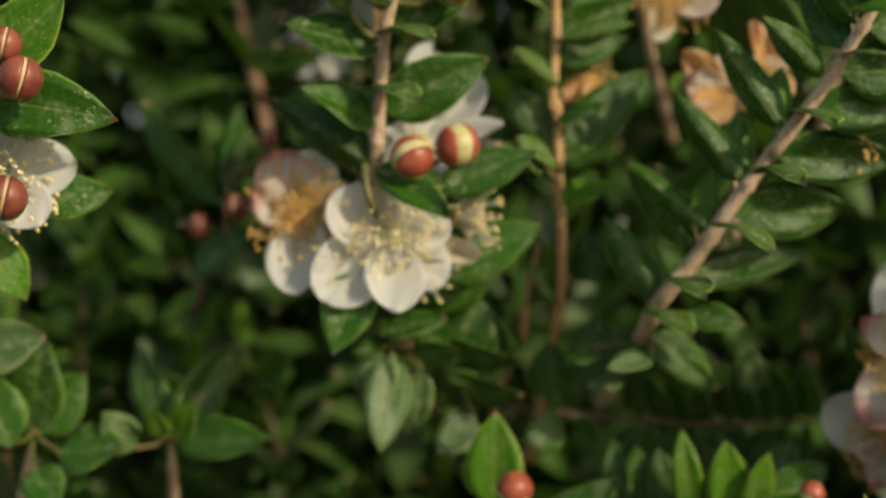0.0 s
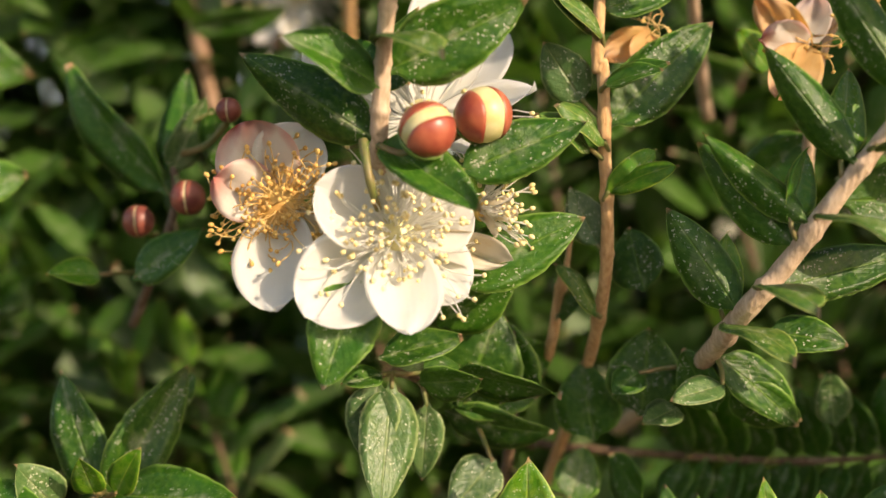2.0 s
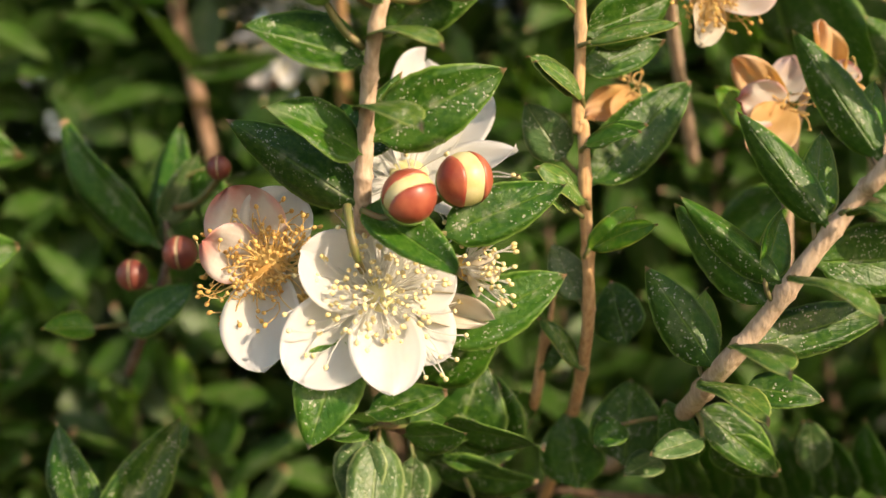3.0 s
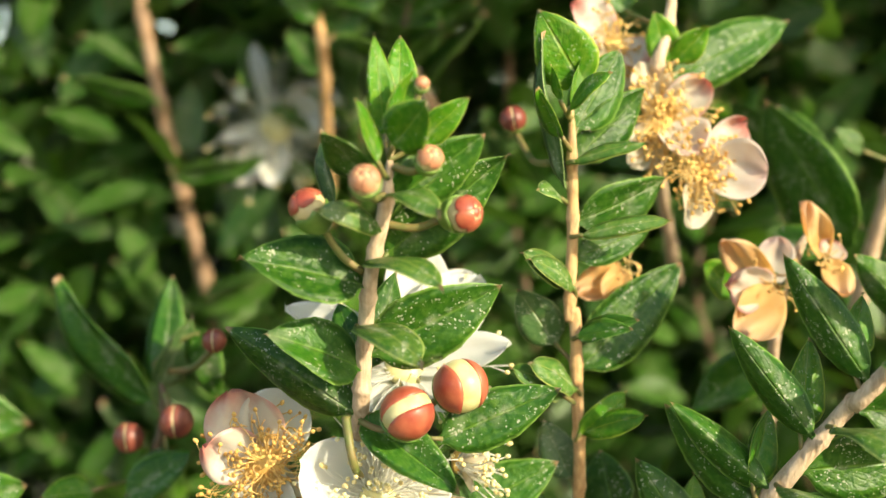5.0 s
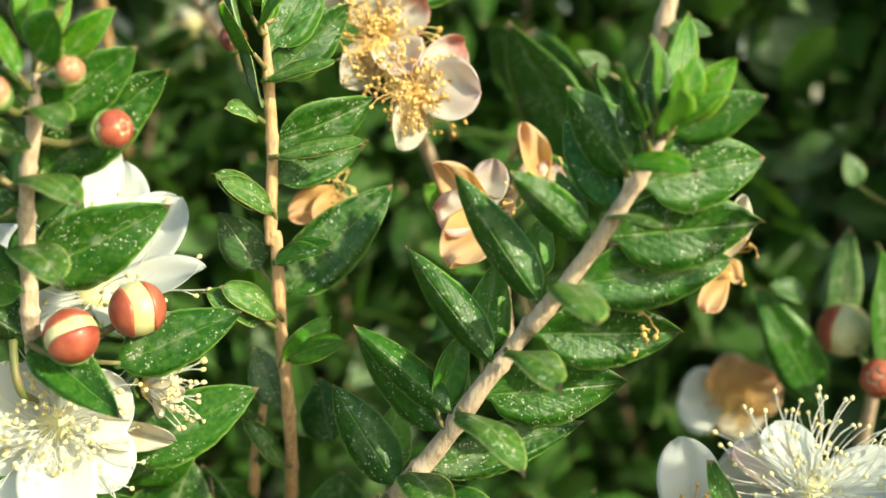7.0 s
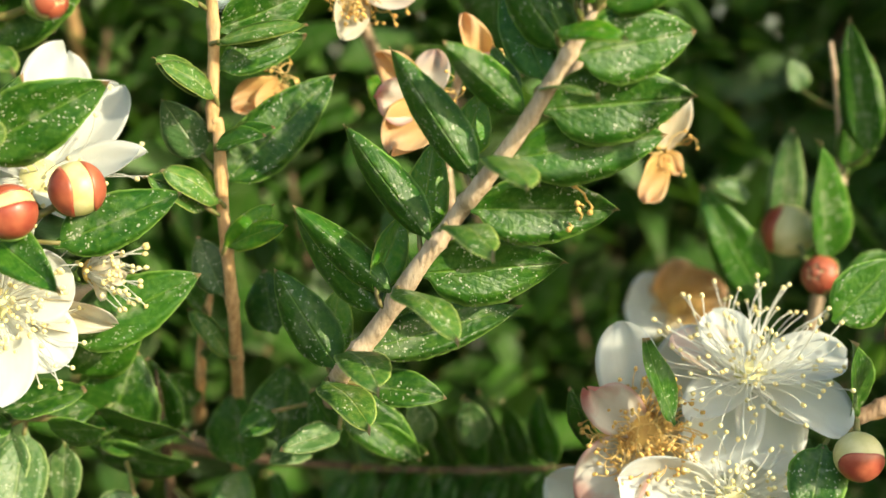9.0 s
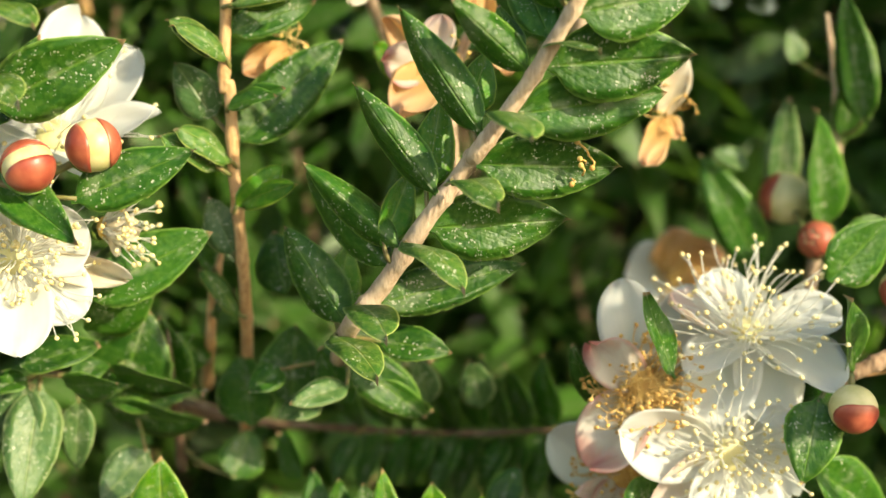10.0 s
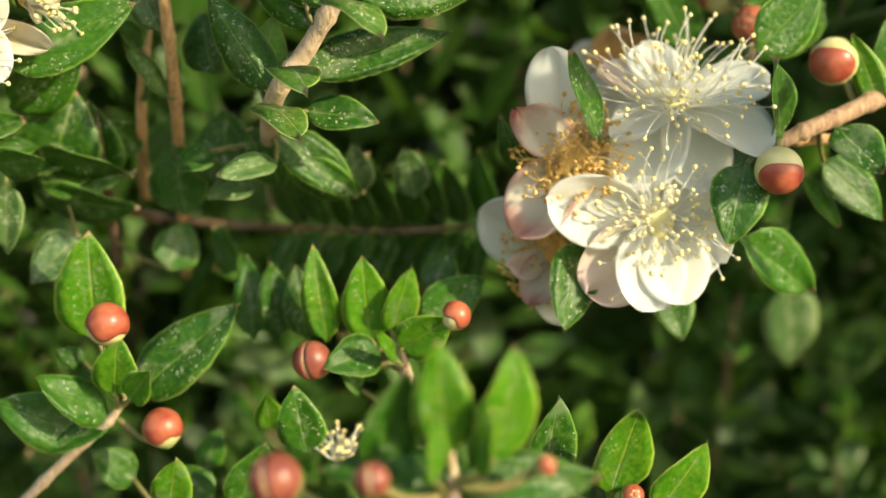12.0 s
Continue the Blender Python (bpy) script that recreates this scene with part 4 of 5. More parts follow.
leaf(front, (41.1, -49.0, -59.0), (41.1, -51.0, -52.8), 2.1, (-1, 0.3), 'y')
leaf(front, (39.0, -46.0, -59.5), (28.1, -44.0, -59.1), 3.9, (0, 0.7))
leaf(front, (40.1, -44.0, -60.2), (52.1, -42.0, -62.1), 4.8, (0, 0.7))
leaf(front, (38.1, -45.0, -60.7), (31.4, -48.5, -60.5), 3.1, (0.25, 0.7))
bud(front, (24.7, -46.0, -59.1), 2.18, "red", (-0.4, -0.6, 0.5), (34.5, -44.0, -62.8), 0)
bud(front, (32.2, -50.0, -58.2), 1.43, "red", (-0.2, -0.7, 0.5), (38.0, -46.0, -61.3), 0)
bud(front, (46.3, -48.0, -58.5), 0.86, "young", (0.4, -0.6, 0.5), (39.4, -46.0, -60.5), 0)

edge = sprig("short shoot with pointed bright leaves and a small bud")
stem(edge, [(59.3, -18.0, -73.8), (60.4, -14.0, -80.5), (62.2, 0.0, -98.4)], 0.7, 1.0)
leaf(edge, (52.1, -17.0, -70.7), (53.4, -19.3, -61.1), 5.7, (0.2, 0.3))
leaf(edge, (58.0, -22.0, -71.1), (60.1, -25.0, -60.9), 6.2, (0.2, 0.3), 'y')
leaf(edge, (62.8, -22.0, -73.1), (67.7, -24.0, -65.5), 5.6, (0.3, 0.3), 'y')
leaf(edge, (19.6, 4.0, -79.5), (23.3, 2.0, -71.2), 6.1, (0.4, 0.3))
bud(edge, (59.8, -24.0, -70.3), 1.16, "young", (0.1, -0.8, 0.4), (59.6, -17.0, -76.1), 0)

lowest = sprig("low shoot of overlapping leaves below a red bud")
stem(lowest, [(12.9, 6.0, -80.2), (10.5, 14.0, -90.1)], 0.7, 1.0)
leaf(lowest, (11.8, 4.0, -79.1), (12.9, 2.0, -72.4), 4.9, (0, 0.3), 'y')
leaf(lowest, (15.2, 14.0, -77.8), (17.5, 14.0, -72.8), 3.8, (0, 0.3))
leaf(lowest, (6.9, 14.0, -78.8), (1.9, 12.0, -74.2), 4.9, (0, 0.7))
leaf(lowest, (16.7, 10.0, -80.1), (11.3, 12.0, -76.9), 4.6, (0, 0.3))

outer = sprig("outer branch with red buds, a white flower and broad leaves")
stem(outer, [(-55.3, -24.0, -4.1), (-62.0, -16.0, -11.9), (-72.1, -4.0, -22.7), (-88.1, 20.0, -40.7)], 0.8, 1.2)
leaf(outer, (-56.6, -22.0, -7.8), (-41.1, -24.0, -8.9), 8.5, (0, 0.2))
leaf(outer, (-55.3, -22.0, -2.6), (-46.7, -24.0, 4.9), 8.1, (0.3, 0.3), 'y')
leaf(outer, (-53.1, -14.0, -18.7), (-44.0, -12.0, -17.1), 5.9, (0, 0.4))
leaf(outer, (-59.3, -16.0, -22.8), (-53.6, -14.0, -30.4), 6.7, (0.4, 0.3), 'y')
leaf(outer, (-67.6, 4.0, -39.4), (-57.1, 4.0, -35.6), 7.8, (0, 0.5), 'p')
bud(outer, (-50.4, -28.0, -5.2), 2.52, "red", (0.4, -0.7, 0.4), (-55.9, -24.0, -6.1), 0)
bud(outer, (-52.2, -28.0, -1.4), 2.01, "red", (0.3, -0.7, 0.5), (-55.9, -24.0, -5.4), 0)
bud(outer, (-52.8, -26.0, -18.4), 2.55, "red", (0.3, -0.7, 0.5), (-59.2, -20.0, -14.9), 0)
flower(outer, (-55.9, -18.0, -16.1), 8.4, (0.35, -0.8, 0.1), "white", 20, 0.2)

under = sprig("shaded sprig of overlapping dark leaves")
stem(under, [(3.8, 20.0, -33.8), (4.2, 24.0, -43.3), (3.9, 34.0, -55.2)], 0.6, 0.9, "dark")
leaf(under, (-5.3, 15.0, -32.9), (3.3, 13.0, -26.6), 7.5, (-0.3, -0.9))
leaf(under, (-2.3, 19.0, -42.5), (1.8, 17.0, -31.2), 10.8, (-0.3, -0.9))
leaf(under, (-7.5, 13.0, -39.0), (-0.9, 9.0, -38.4), 5.9, (-0.3, -0.9))
leaf(under, (-3.3, 17.0, -38.0), (8.7, 15.0, -40.7), 5.8, (-0.3, -0.9))
leaf(under, (-4.3, 21.0, -43.0), (7.9, 19.0, -46.7), 7.1, (-0.3, -0.9))
leaf(under, (3.1, 22.0, -43.0), (2.6, 20.0, -32.4), 8.2, (-0.3, -0.9))
leaf(under, (18.8, 20.0, -43.9), (19.7, 20.0, -33.4), 9.2, (-0.3, -0.9))
leaf(under, (13.9, 24.0, -47.2), (12.2, 24.0, -37.8), 8.4, (-0.3, -0.9))
leaf(under, (22.4, 17.0, -42.6), (17.3, 12.0, -43.6), 4.0, (0, 0.9), 'p')
leaf(under, (26.2, 15.0, -42.9), (22.5, 15.0, -35.6), 5.4, (-0.3, -0.9))
leaf(under, (27.6, 13.0, -39.6), (35.8, 14.0, -44.7), 7.0, (-0.3, -0.9))
leaf(under, (36.3, 24.0, -45.0), (35.0, 22.0, -38.6), 4.3, (0, 0.3), 'p')
leaf(under, (43.3, 24.0, -45.9), (41.8, 22.0, -38.9), 4.7, (0, 0.3), 'p')
leaf(under, (18.5, 16.0, -29.1), (16.7, 18.0, -21.7), 6.9, (-0.3, -0.9))
leaf(under, (11.2, 26.0, -54.8), (13.6, 28.0, -48.5), 6.1, (-0.3, -0.9))
leaf(under, (19.9, 26.0, -55.1), (17.1, 30.0, -49.7), 6.4, (-0.3, -0.9))

pale = sprig("low cluster of pale dusty leaves in half shade")
stem(pale, [(-62.1, 16.0, -50.1), (-65.6, 22.0, -60.9), (-71.0, 34.0, -73.7)], 0.7, 1.0)
leaf(pale, (-63.1, 14.0, -49.8), (-60.1, 12.0, -36.9), 9.4, (0, 0.3))
leaf(pale, (-59.9, 14.0, -51.4), (-54.8, 16.0, -42.0), 7.7, (0.3, 0.3))
leaf(pale, (-57.7, 12.0, -52.8), (-47.1, 8.0, -51.4), 8.0, (0, 0.6))
leaf(pale, (-63.4, 10.0, -51.7), (-68.2, 10.0, -40.7), 8.4, (0, 0.3))
leaf(pale, (-60.3, 10.0, -54.8), (-55.4, 4.0, -59.2), 6.2, (0, 0.7))
leaf(pale, (-56.9, 12.0, -56.7), (-52.4, 10.0, -56.4), 3.5, (0, 0.3))

leafy = sprig("low leafy shoot with long pointed leaves")
stem(leafy, [(-43.0, 18.0, -51.3), (-43.7, 24.0, -57.4), (-45.7, 36.0, -68.5)], 0.7, 1.0)
leaf(leafy, (-43.9, 20.0, -52.0), (-50.0, 24.0, -38.0), 6.5, (-0.3, 0.3))
leaf(leafy, (-42.6, 20.0, -52.0), (-33.9, 22.0, -37.3), 7.2, (0.4, 0.3))
leaf(leafy, (-40.3, 16.0, -52.6), (-26.9, 9.0, -51.0), 7.3, (0, 0.5))
leaf(leafy, (-41.3, 16.0, -51.3), (-38.4, 12.0, -45.9), 3.7, (0, 0.3), 'y')
leaf(leafy, (-43.3, 14.0, -50.9), (-43.7, 8.0, -46.2), 3.6, (0, 0.3), 'y')
leaf(leafy, (-47.1, 14.0, -52.8), (-50.9, 10.0, -47.0), 5.6, (0, 0.5), 'p')
leaf(leafy, (-36.5, 26.0, -42.8), (-33.8, 26.0, -38.8), 3.4, (0, 0.3))

hanging = sprig("twig with hanging pale dusty leaves")
stem(hanging, [(-12.1, 13.0, -38.5), (-9.4, 16.0, -38.2), (-2.4, 24.0, -42.4), (8.9, 44.0, -50.8)], 0.45, 0.7, "dark")
leaf(hanging, (-12.1, 13.0, -38.8), (-13.5, 12.0, -47.6), 6.2, (0, 0.5), 'p')
leaf(hanging, (-7.8, 12.0, -41.0), (-12.1, 8.0, -52.5), 6.8, (0.2, 0.4), 'p')
leaf(hanging, (-6.5, 16.0, -41.5), (-7.2, 16.0, -50.5), 4.4, (0, 0.3), 'p')
leaf(hanging, (1.3, 18.0, -48.4), (-4.1, 14.0, -53.5), 5.9, (0, 0.4), 'p')
leaf(hanging, (-11.5, 12.0, -37.8), (-16.2, 10.0, -38.8), 3.5, (0, 0.9))
leaf(hanging, (-7.1, 14.0, -38.0), (-2.6, 16.0, -37.0), 3.6, (0, 0.7))
leaf(hanging, (-3.8, 20.0, -42.6), (7.0, 22.0, -41.6), 6.8, (0, 0.5))
leaf(hanging, (-5.2, 18.0, -39.7), (4.2, 20.0, -36.7), 5.9, (0, 0.6))

behind_left = sprig("twig with round red buds and leaves in half shade")
stem(behind_left, [(-37.6, 30.0, -11.8), (-36.3, 30.0, -17.4), (-38.8, 32.0, -25.1), (-43.3, 40.0, -33.9)], 0.6, 0.8, "dark")
leaf(behind_left, (-39.8, 33.0, -16.7), (-51.6, 33.7, -1.7), 7.8, (-0.4, -0.8))
leaf(behind_left, (-37.1, 34.0, -15.8), (-36.0, 38.0, -0.9), 5.4, (-0.2, -0.5))
leaf(behind_left, (-37.7, 30.0, -15.3), (-32.4, 28.0, -5.4), 4.8, (0.6, 0.3), 'p')
leaf(behind_left, (-31.7, 28.0, -7.1), (-30.0, 30.0, -16.7), 4.9, (-0.3, 0.3))
leaf(behind_left, (-45.0, 28.0, -27.1), (-50.7, 24.0, -26.9), 4.6, (0, 0.7), 'y')
leaf(behind_left, (-41.1, 26.0, -27.7), (-32.0, 24.0, -21.7), 5.6, (0, 0.5))
leaf(behind_left, (-36.3, 30.0, -22.3), (-37.8, 26.0, -27.8), 4.8, (0, 0.6), 'p')
bud(behind_left, (-34.2, 24.2, -18.0), 2.11, "red", (-0.1, -0.8, 0.4), (-36.2, 29.0, -15.3), 0)
bud(behind_left, (-40.7, 28.6, -20.7), 1.96, "red", (-0.1, -0.8, 0.4), (-38.6, 31.0, -22.2), 0)
bud(behind_left, (-29.2, 22.0, -7.9), 1.48, "red", (-0.1, -0.8, 0.4), (-35.4, 29.0, -12.5), 0)

faded_group = sprig("twig carrying faded pinkish flowers with browned stamens")
stem(faded_group, [(27.6, 22.0, 39.2), (25.8, 20.0, 28.9), (24.4, 20.0, 23.5), (28.5, 36.0, 12.1), (37.4, 62.0, -5.2)], 0.8, 1.1)
leaf(faded_group, (25.8, 20.0, 24.9), (23.7, 18.0, 30.8), 4.6, (0, 0.3), 'y')
leaf(faded_group, (26.5, 20.0, 24.9), (30.3, 18.0, 29.1), 3.9, (0.4, 0.3), 'y')
leaf(faded_group, (26.2, 22.0, 22.9), (42.9, 24.0, 31.1), 7.1, (0.3, 0.3))
leaf(faded_group, (22.1, 26.0, 31.4), (18.2, 28.0, 40.0), 6.5, (0, 0.3))
flower(faded_group, (24.9, 19.0, 17.8), 7.7, (0.25, -0.9, 0.1), "faded", 0, 0.3, [((29.6, 18.0, 22.6), 5.4, "pink"), ((28.0, 15.0, 13.6), 6.0, "faded"), ((21.7, 20.0, 24.2), 5.4, "cream"), ((20.5, 17.0, 12.8), 5.3, "cream")], (190, 0.8, 85))
flower(faded_group, (20.0, 24.0, 27.1), 7.3, (0.2, -0.9, 0.3), "faded", 40, 0.3, [((14.8, 24.0, 32.0), 6.2, "pink"), ((23.8, 22.0, 25.0), 4.8, "pink"), ((19.3, 22.0, 20.6), 6.2, "cream")], (70, 0.6, 80))
flower(faded_group, (28.7, 16.0, 11.7), 6.6, (0.3, -0.9, 0.2), "faded", 20, 0.4, [((35.8, 14.0, 11.5), 7.2, "faded"), ((33.8, 18.0, 17.2), 5.3, "pink"), ((26.6, 14.0, 5.4), 4.6, "cream")], (160, 0.8, 85))

dried_group = sprig("twig with a dried orange flower and pink petals")
stem(dried_group, [(44.1, 18.0, 6.4), (40.7, 18.0, 0.9), (39.2, 20.0, -7.6), (41.5, 30.0, -22.6)], 0.6, 0.9)
flower(dried_group, (36.6, 13.0, -1.5), 6.5, (-0.3, -0.85, -0.2), "dried", 10, 0.6, [((31.0, 14.0, 3.6), 4.5, "dried"), ((30.2, 11.0, -1.1), 5.5, "pink"), ((32.0, 10.0, -7.8), 6.1, "dried"), ((37.4, 14.0, 3.7), 4.5, "faded")])
flower(dried_group, (43.5, 15.0, 1.2), 3.9, (0.1, -0.9, 0.2), "dried", 10, 0.6, [((40.5, 15.0, 7.8), 3.9, "dried"), ((44.9, 15.0, 3.2), 3.6, "pink"), ((45.3, 13.0, -3.0), 3.9, "dried")])
flower(dried_group, (19.8, 17.0, 0.6), 3.3, (0, -0.9, 0.2), "dried", 30, 0.7, [((14.3, 17.0, -2.6), 4.1, "dried"), ((17.6, 16.0, -3.5), 4.0, "dried")])
flower(dried_group, (64.2, 14.0, -8.1), 5.0, (0.1, -0.9, 0), "dried", 50, 0.7, [((66.3, 14.0, -0.7), 4.0, "cream"), ((61.8, 13.0, -13.8), 3.7, "dried"), ((66.5, 15.0, -10.2), 2.7, "dried")])
leaf(dried_group, (34.3, 20.0, -3.3), (29.6, 18.0, 1.1), 4.5, (0, 0.4), 'y')
leaf(dried_group, (41.3, 30.0, 2.7), (49.0, 24.0, 1.6), 4.9, (0, 0.3))
leaf(dried_group, (52.6, 30.0, 1.8), (41.2, 32.0, 20.6), 12.6, (-1.6, -0.2))
leaf(dried_group, (40.4, 24.0, -9.7), (31.0, 30.0, -19.4), 6.5, (0, 0.3))

horizontal = sprig("shaded horizontal branch with close pairs of dark leaves")
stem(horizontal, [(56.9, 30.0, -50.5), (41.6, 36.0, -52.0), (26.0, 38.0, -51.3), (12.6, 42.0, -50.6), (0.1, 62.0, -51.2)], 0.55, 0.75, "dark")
leaf(horizontal, (55.8, 35.0, -51.6), (52.0, 33.0, -40.9), 6.2, (-1.5, -0.2))
leaf(horizontal, (55.1, 35.0, -52.4), (51.2, 33.0, -61.9), 5.2, (-1.2, -0.4))
leaf(horizontal, (52.3, 35.0, -51.5), (48.5, 36.0, -42.5), 6.6, (-1.5, -0.2))
leaf(horizontal, (51.6, 35.0, -52.3), (48.1, 36.0, -61.3), 4.7, (-1.2, -0.4))
leaf(horizontal, (48.8, 35.0, -51.4), (44.3, 33.0, -40.7), 6.3, (-1.5, -0.2))
leaf(horizontal, (48.1, 35.0, -52.2), (44.3, 33.0, -59.4), 5.1, (-1.2, -0.4))
leaf(horizontal, (45.3, 35.0, -51.3), (42.0, 36.0, -42.4), 6.6, (-1.5, -0.2))
leaf(horizontal, (44.7, 35.0, -52.1), (41.1, 36.0, -62.1), 4.8, (-1.2, -0.4))
leaf(horizontal, (41.8, 35.0, -51.2), (38.0, 33.0, -40.6), 6.2, (-1.5, -0.2))
leaf(horizontal, (41.2, 35.0, -52.0), (37.4, 33.0, -60.3), 5.2, (-1.2, -0.4))
leaf(horizontal, (38.4, 35.0, -51.1), (34.2, 36.0, -42.1), 6.6, (-1.5, -0.2))
leaf(horizontal, (37.8, 35.0, -51.9), (34.2, 36.0, -59.6), 4.6, (-1.2, -0.4))
leaf(horizontal, (35.0, 35.0, -51.0), (31.7, 33.0, -40.4), 6.1, (-1.5, -0.2))
leaf(horizontal, (34.3, 35.0, -51.7), (30.6, 33.0, -61.1), 5.2, (-1.2, -0.4))
leaf(horizontal, (31.6, 35.0, -50.9), (27.9, 36.0, -42.0), 6.6, (-1.5, -0.2))
leaf(horizontal, (30.9, 35.0, -51.6), (27.2, 36.0, -60.5), 4.7, (-1.2, -0.4))
leaf(horizontal, (28.2, 35.0, -50.8), (24.2, 33.0, -40.2), 6.2, (-1.5, -0.2))
leaf(horizontal, (27.5, 35.0, -51.5), (23.9, 33.0, -58.7), 5.2, (-1.2, -0.4))

behind_right = sprig("shaded twig with orange-tinged buds and a faded flower")
stem(behind_right, [(91.0, 30.0, 5.3), (93.8, 32.0, -9.7), (93.3, 36.0, -23.9), (94.1, 46.0, -41.9)], 0.8, 1.1)
leaf(behind_right, (82.5, 30.0, -29.2), (73.7, 28.0, -13.6), 7.0, (-0.3, 0.3))
leaf(behind_right, (90.2, 28.0, -23.8), (86.8, 22.0, -7.3), 7.2, (0.2, 0.3))
leaf(behind_right, (85.3, 32.0, -20.3), (85.9, 30.0, -5.8), 5.1, (0, 0.3), 'p')
leaf(behind_right, (95.4, 30.0, -12.7), (96.5, 28.0, 3.0), 5.8, (0, 0.3))
leaf(behind_right, (95.2, 26.0, -9.5), (90.9, 24.0, 7.9), 5.7, (-0.6, -0.5))
leaf(behind_right, (80.6, 30.0, -14.7), (74.6, 28.0, -13.1), 3.7, (0, 0.6), 'p')
leaf(behind_right, (96.0, 20.0, -21.5), (87.3, 20.0, -29.4), 6.4, (0.4, 0.3))
leaf(behind_right, (91.0, 40.0, -1.2), (89.2, 40.0, 3.5), 3.5, (0, 0.3), 'p')
flower(behind_right, (74.7, 44.0, -31.4), 8.6, (-0.1, -0.95, 0.1), "faded", 30, 0.3, [((67.3, 44.0, -31.1), 9.6, "white"), ((73.5, 43.0, -24.6), 7.2, "dried"), ((80.6, 42.0, -27.9), 8.0, "dried"), ((77.0, 42.0, -35.9), 7.2, "cream")], (60, 0.5, 80))


far_stem = sprig("brown upright stem with a blurred white flower behind leaves")
stem(far_stem, [(-47.8, 90.0, 50.7), (-46.2, 92.0, 36.9), (-43.7, 94.0, 21.8), (-40.1, 97.0, 4.2), (-37.4, 104.0, -12.6), (-38.1, 120.0, -36.5)], 1.3, 1.6, "brown")
leaf(far_stem, (-43.2, 86.0, 23.5), (-58.2, 84.0, 28.1), 6.5, (-0.3, -1.0))
leaf(far_stem, (-41.7, 86.0, 11.4), (-24.8, 84.0, 14.1), 6.5, (-0.3, -1.0))
flower(far_stem, (-24.4, 93.0, 19.7), 15.0, (0.1, -0.95, 0.1), "sparse", 10, 0.1, [((-31.1, 93.0, 10.6), 4.5, "white"), ((-28.3, 95.0, 32.8), 3.3, "white"), ((-33.7, 92.0, 17.7), 2.9, "white"), ((-13.9, 91.0, 24.6), 9.2, "white"), ((-25.5, 92.0, 10.1), 5.4, "white")], (70, 0.8, 84))
flower(far_stem, (-3.5, 95.0, 24.4), 9.5, (0.1, -0.95, 0.1), "sparse", 10, 0.1, [((2.1, 95.0, 23.8), 7.1, "white"), ((-2.2, 95.0, 30.5), 5.5, "white")], (20, 0.6, 70))

far_middle = sprig("tan upright stem with blurred leaves deep behind the flowers")
stem(far_middle, [(-18.1, 70.0, 50.5), (-17.5, 70.0, 40.2), (-16.2, 72.0, 31.8), (-15.9, 78.0, 24.0), (-15.7, 100.0, 1.7)], 1.0, 1.2, "orange")
leaf(far_middle, (-16.9, 70.0, 36.8), (-12.0, 66.0, 44.0), 5.0, (0.3, 0.2))
leaf(far_middle, (-16.5, 72.0, 32.6), (-5.1, 70.0, 43.7), 7.5, (0, 0.1))
leaf(far_middle, (-16.9, 70.0, 35.1), (-22.3, 68.0, 41.7), 5.5, (-0.4, 0.2))
leaf(far_middle, (-16.1, 74.0, 27.5), (-21.8, 72.0, 34.4), 5.0, (-0.5, 0.1))

far_right = sprig("tan upright stem with broad leaves deeper in the shrub")
stem(far_right, [(64.8, 26.0, 36.5), (62.9, 28.0, 28.3), (60.9, 30.0, 19.1), (58.7, 36.0, 5.0), (58.7, 46.0, -11.4)], 1.1, 1.4)
leaf(far_right, (64.2, 30.0, 27.0), (82.3, 30.0, 30.6), 6.7, (0, 0.3))
leaf(far_right, (62.5, 28.0, 28.3), (58.5, 24.0, 34.8), 5.7, (0, 0.3))
leaf(far_right, (50.2, 44.0, 10.3), (40.4, 44.0, 21.4), 10.4, (-1.6, -0.3))
leaf(far_right, (54.6, 42.0, 7.2), (46.0, 42.0, 20.4), 10.7, (-1.6, -0.3))
leaf(far_right, (61.1, 28.0, 19.7), (66.1, 25.0, 19.2), 3.9, (0.25, 0.7), 'p')
leaf(far_right, (54.7, 32.0, 14.1), (50.0, 30.0, 17.0), 3.1, (0, 0.4), 'p')
leaf(far_right, (102.4, 96.0, 13.2), (93.9, 96.0, 33.3), 13.9, (0, 0.3), 'p')
leaf(far_right, (96.2, 96.0, 16.2), (110.5, 96.0, 27.3), 12.9, (0, 0.3), 'p')
fallen_stamens((49.4, -9.5, -13.0))

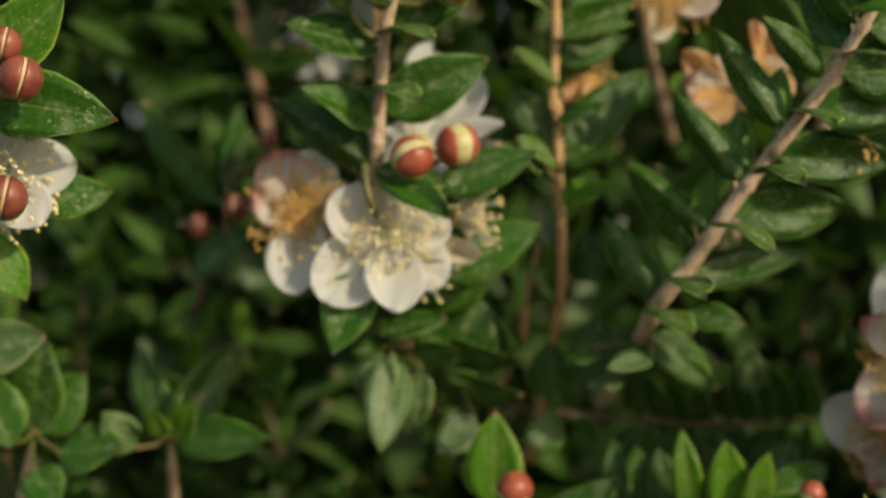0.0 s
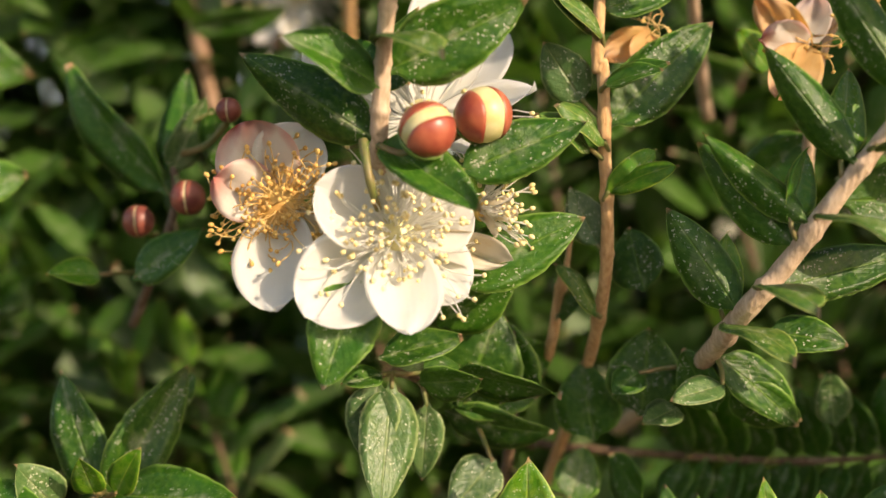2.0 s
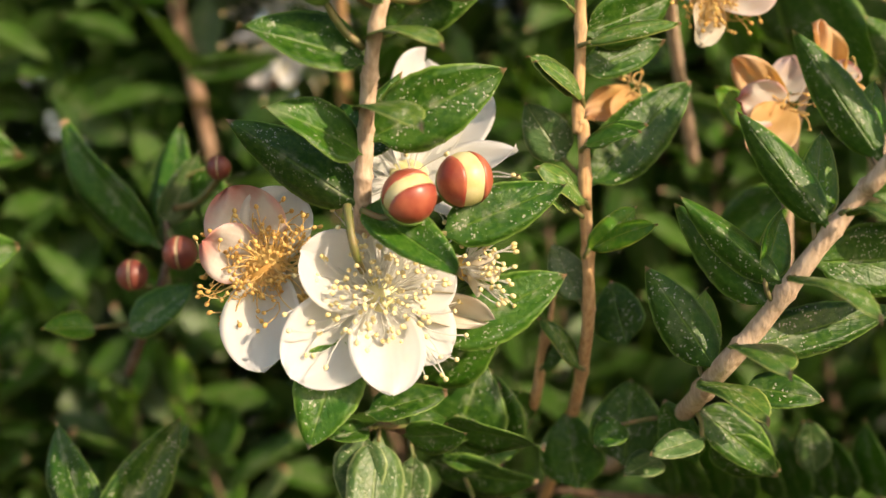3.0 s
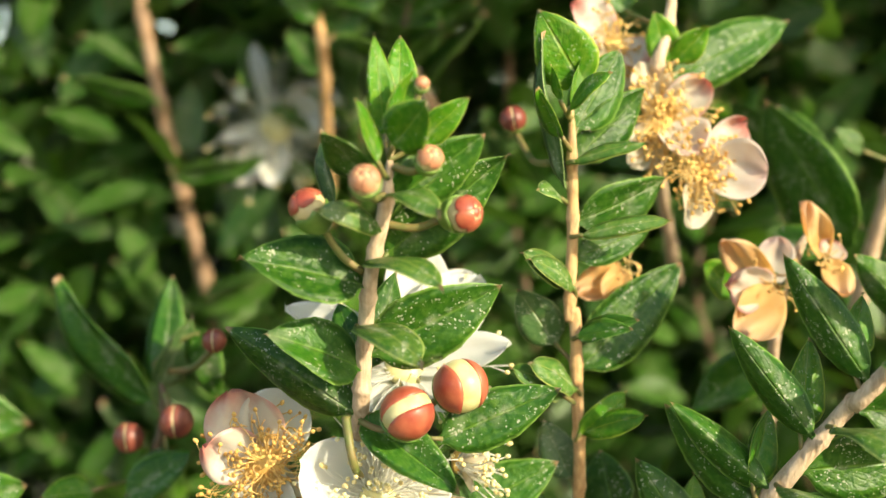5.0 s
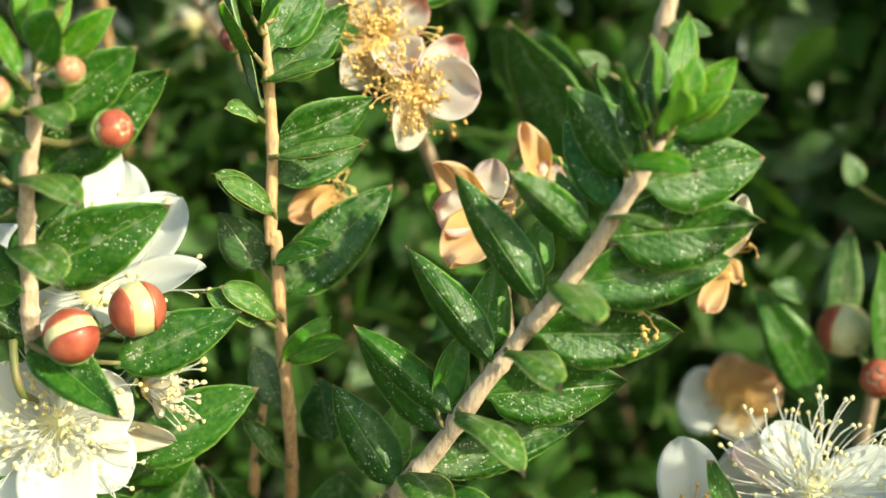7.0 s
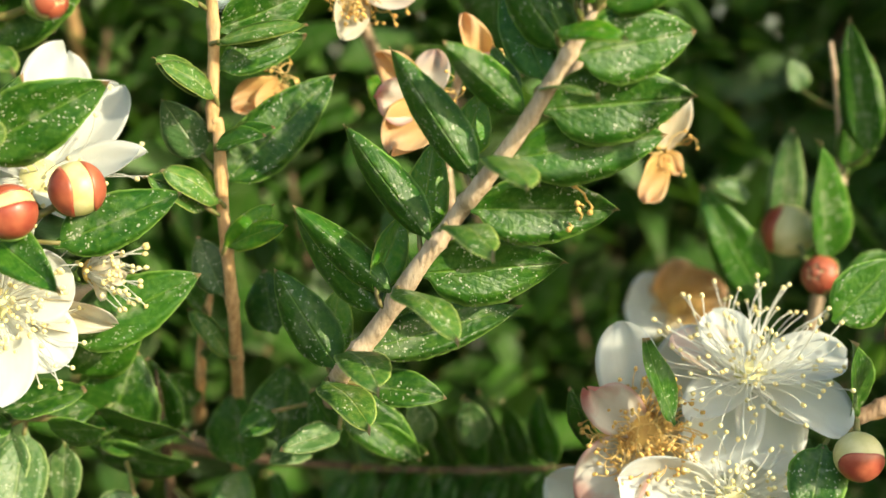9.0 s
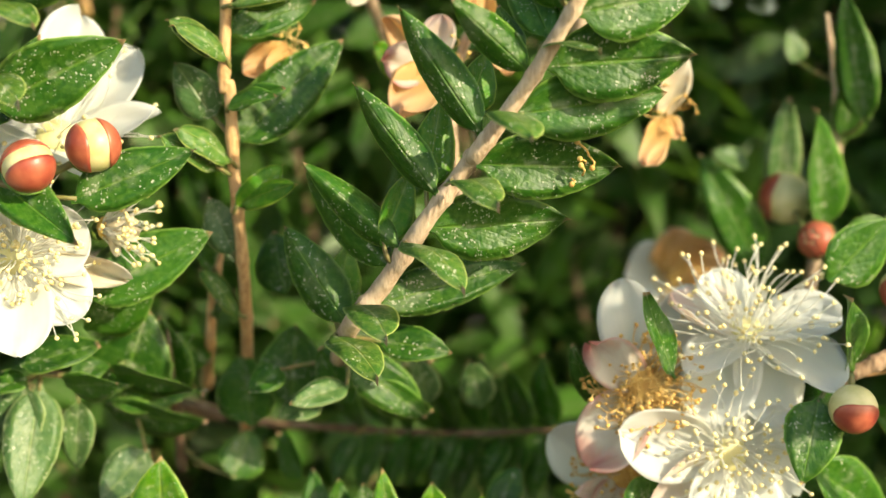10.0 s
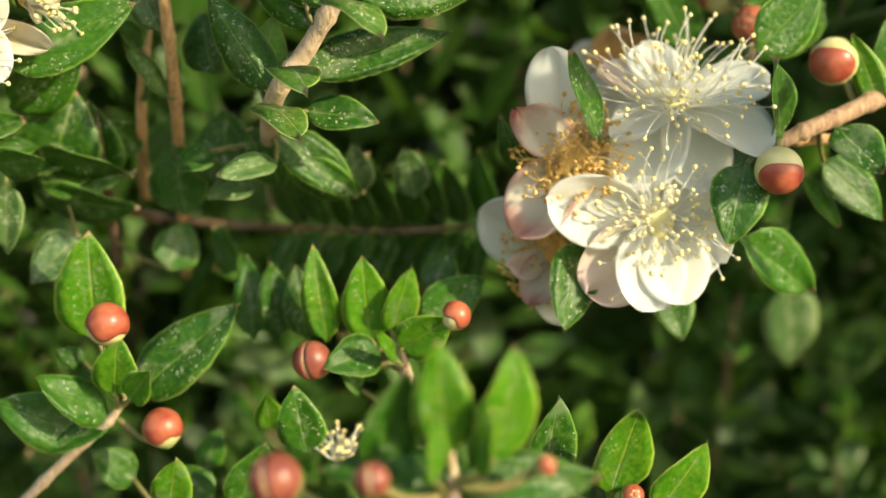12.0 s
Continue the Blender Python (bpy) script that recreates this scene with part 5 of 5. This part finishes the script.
# ---- further sprigs behind, in half shade, and unseen ones added above ----
def wild_sprig(rng, base, tip, count, size):
    """An upright sprig with pairs of leaves, each pair crosswise to the next."""
    owner = sprig("sprig with paired green leaves, deep in the shrub or unseen to cast shade", "sprigs deep in the shrub")
    a, b = Vector(base), Vector(tip)
    bow = Vector((rng.uniform(-6, 6), rng.uniform(-4, 4), 0))
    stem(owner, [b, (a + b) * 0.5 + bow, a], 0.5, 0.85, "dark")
    up = (b - a).normalized()
    spin = rng.uniform(0, 3)
    for i in range(count):
        s = 1 - 0.9 * (i / count) ** 0.9
        node = a + (b - a) * s + bow * (4 * s * (1 - s))
        for side in (0, math.pi):
            q = spin + i * 1.571 + side + rng.uniform(-0.3, 0.3)
            flat = Vector((math.cos(q), math.sin(q), 0))
            flat = (flat - up * flat.dot(up)).normalized()
            steep = rng.uniform(0.35, 0.9) + 0.5 * (i < 2)
            way = (flat * math.cos(steep) + up * math.sin(steep)).normalized()
            long = size * rng.uniform(0.75, 1.1) * (0.65 if i < 2 else 1)
            n = up * math.cos(steep) - flat * math.sin(steep)
            x = way * long * 0.001
            z = (n - way * n.dot(way)).normalized()
            y = z.cross(way)
            kind = "y" if i < 2 and rng.random() < 0.6 else "p" if rng.random() < 0.15 else "g"
            linked("leaf", LEAF_MESHES[kind, rng.randrange(6)], owner, basis(at(node), x, y * long * 0.00043, z * long * 0.001))


rng = random.Random(7)
for i in range(154):
    x = -120 + (i % 14) * 22 + rng.uniform(-10, 10)
    z = -125 + (i // 14) * 28 + rng.uniform(-9, 9)
    # rows from 112 on stand unseen above the view, added to shade the background
    y = rng.uniform(50, 100) if i < 112 else rng.uniform(22, 80)
    y += 28
    if x < -15 and -25 < z < 60:
        y += 45
    if -20 < x < 52 and -100 < z < -40:
        y += 25
    if x < -15 and -42 < z < 5 and i % 2:
        continue
    if 52 < x < 112 and -108 < z < -46:
        continue
    wild_sprig(rng, (x + rng.uniform(-14, 14), y + 12, z - 22), (x, y, z + 22), rng.randint(7, 9), rng.uniform(15, 19))


# one more sprig behind, then unseen sprigs added towards the sun to cast shade
rng = random.Random(21)
wild_sprig(rng, (2.1, 80.0, 21.2), (-0.9, 66.0, 43.2), 8, 17)
# unseen beside the camera: shades the right-hand leaves of the leaning branch
wild_sprig(rng, (120, -34, -30), (102, -60, 20), 8, 17)
# unseen right of the view: they darken the hollow behind the flowers
for i in range(36):
    x, y, z = rng.uniform(142, 200), rng.uniform(5, 75), rng.uniform(-95, 45)
    wild_sprig(rng, (x + 10, y + 14, z - 22), (x, y, z + 22), rng.randint(7, 9), rng.uniform(15, 19))


# ---- the dense inside of the shrub, and an unseen canopy for shade ----
def inner_foliage(count, seed, wide, tall, front, deep):
    rng = np.random.default_rng(seed)
    place = np.stack([rng.uniform(*wide, count), front + deep * rng.random(count) ** 1.3, rng.uniform(*tall, count)], 1)
    place[:, 1] += 0.0004 * (place[:, 0] - 40) ** 2 + 0.0003 * (place[:, 2]) ** 2
    way = rng.normal(size=(count, 3)) * (1, 0.8, 0.8) + (0, -0.2, 0.55)
    way /= np.linalg.norm(way, axis=1)[:, None]
    face = rng.normal(size=(count, 3)) * 0.6 + (0.2, -0.5, 0.9)
    face -= way * (face * way).sum(1)[:, None]
    face /= np.linalg.norm(face, axis=1)[:, None]
    side = np.cross(face, way)
    long = rng.uniform(13, 20, count)[:, None]
    pattern = [(0.0, 0.0, 0.0), (0.22, -0.17, 0.03), (0.22, 0.0, -0.01), (0.22, 0.17, 0.03), (0.55, -0.21, 0.03), (0.55, 0.0, -0.02), (0.55, 0.21, 0.03), (0.84, -0.10, -0.03), (0.84, 0.10, -0.03), (1.0, 0.0, -0.09)]
    verts = np.stack([place + (way * v + side * u + face * h) * long for v, u, h in pattern], 1)
    verts = verts.reshape(-1, 3) * 0.001 + np.array(ORIGIN)
    shape = [(0, 2, 1), (0, 3, 2), (1, 2, 5, 4), (2, 3, 6, 5), (4, 5, 7), (5, 8, 7), (5, 6, 8), (7, 8, 9)]
    faces = [tuple(k * 10 + i for i in f) for k in range(count) for f in shape]
    uvs = [(0.5 + u * 2.2, v) for v, u, h in pattern] * count
    ob = new("inner_foliage", mesh_of("inner_foliage", verts, faces, [DEEP], uvs))
    tagged(ob, "dense myrtle leaves inside the shrub, with an unseen canopy added for shade", "foliage", "", "stuff")


# first two: leaf canopy above the view, added to keep sun off the background
inner_foliage(250, 11, (10, 190), (58, 110), 24, 50)
inner_foliage(3600, 8, (-190, 260), (85, 230), 40, 70)
inner_foliage(20000, 3, (-190, 260), (-210, 170), 90, 130)
inner_foliage(44000, 4, (-600, 680), (-790, 420), 110, 420)


# ---- woody stems that carry the shrub ----
def trunk():
    owner = new("shrub_trunk")
    PLACES[owner.name] = Matrix.Identity(4)
    tagged(owner, "woody brown myrtle stems rising from the soil", "shrub trunk")
    rng = random.Random(5)
    for i in range(14):
        x = -110 + i * 20
        root = Vector((20 + rng.uniform(-60, 60), 190 + rng.uniform(-40, 40), -805))
        top = Vector((x, rng.uniform(120, 170), rng.uniform(-90, 40)))
        mid = (root + top) * 0.5 + Vector((rng.uniform(-40, 40), rng.uniform(10, 50), 0))
        line = smooth_path([at(top), at(mid), at(root)], 10)
        verts, faces = [], []
        tube(line, [0.0011 + 0.005 * (j / len(line)) ** 1.5 for j in range(len(line))], 10, verts, faces)
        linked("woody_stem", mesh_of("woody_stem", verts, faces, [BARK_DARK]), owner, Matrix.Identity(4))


trunk()
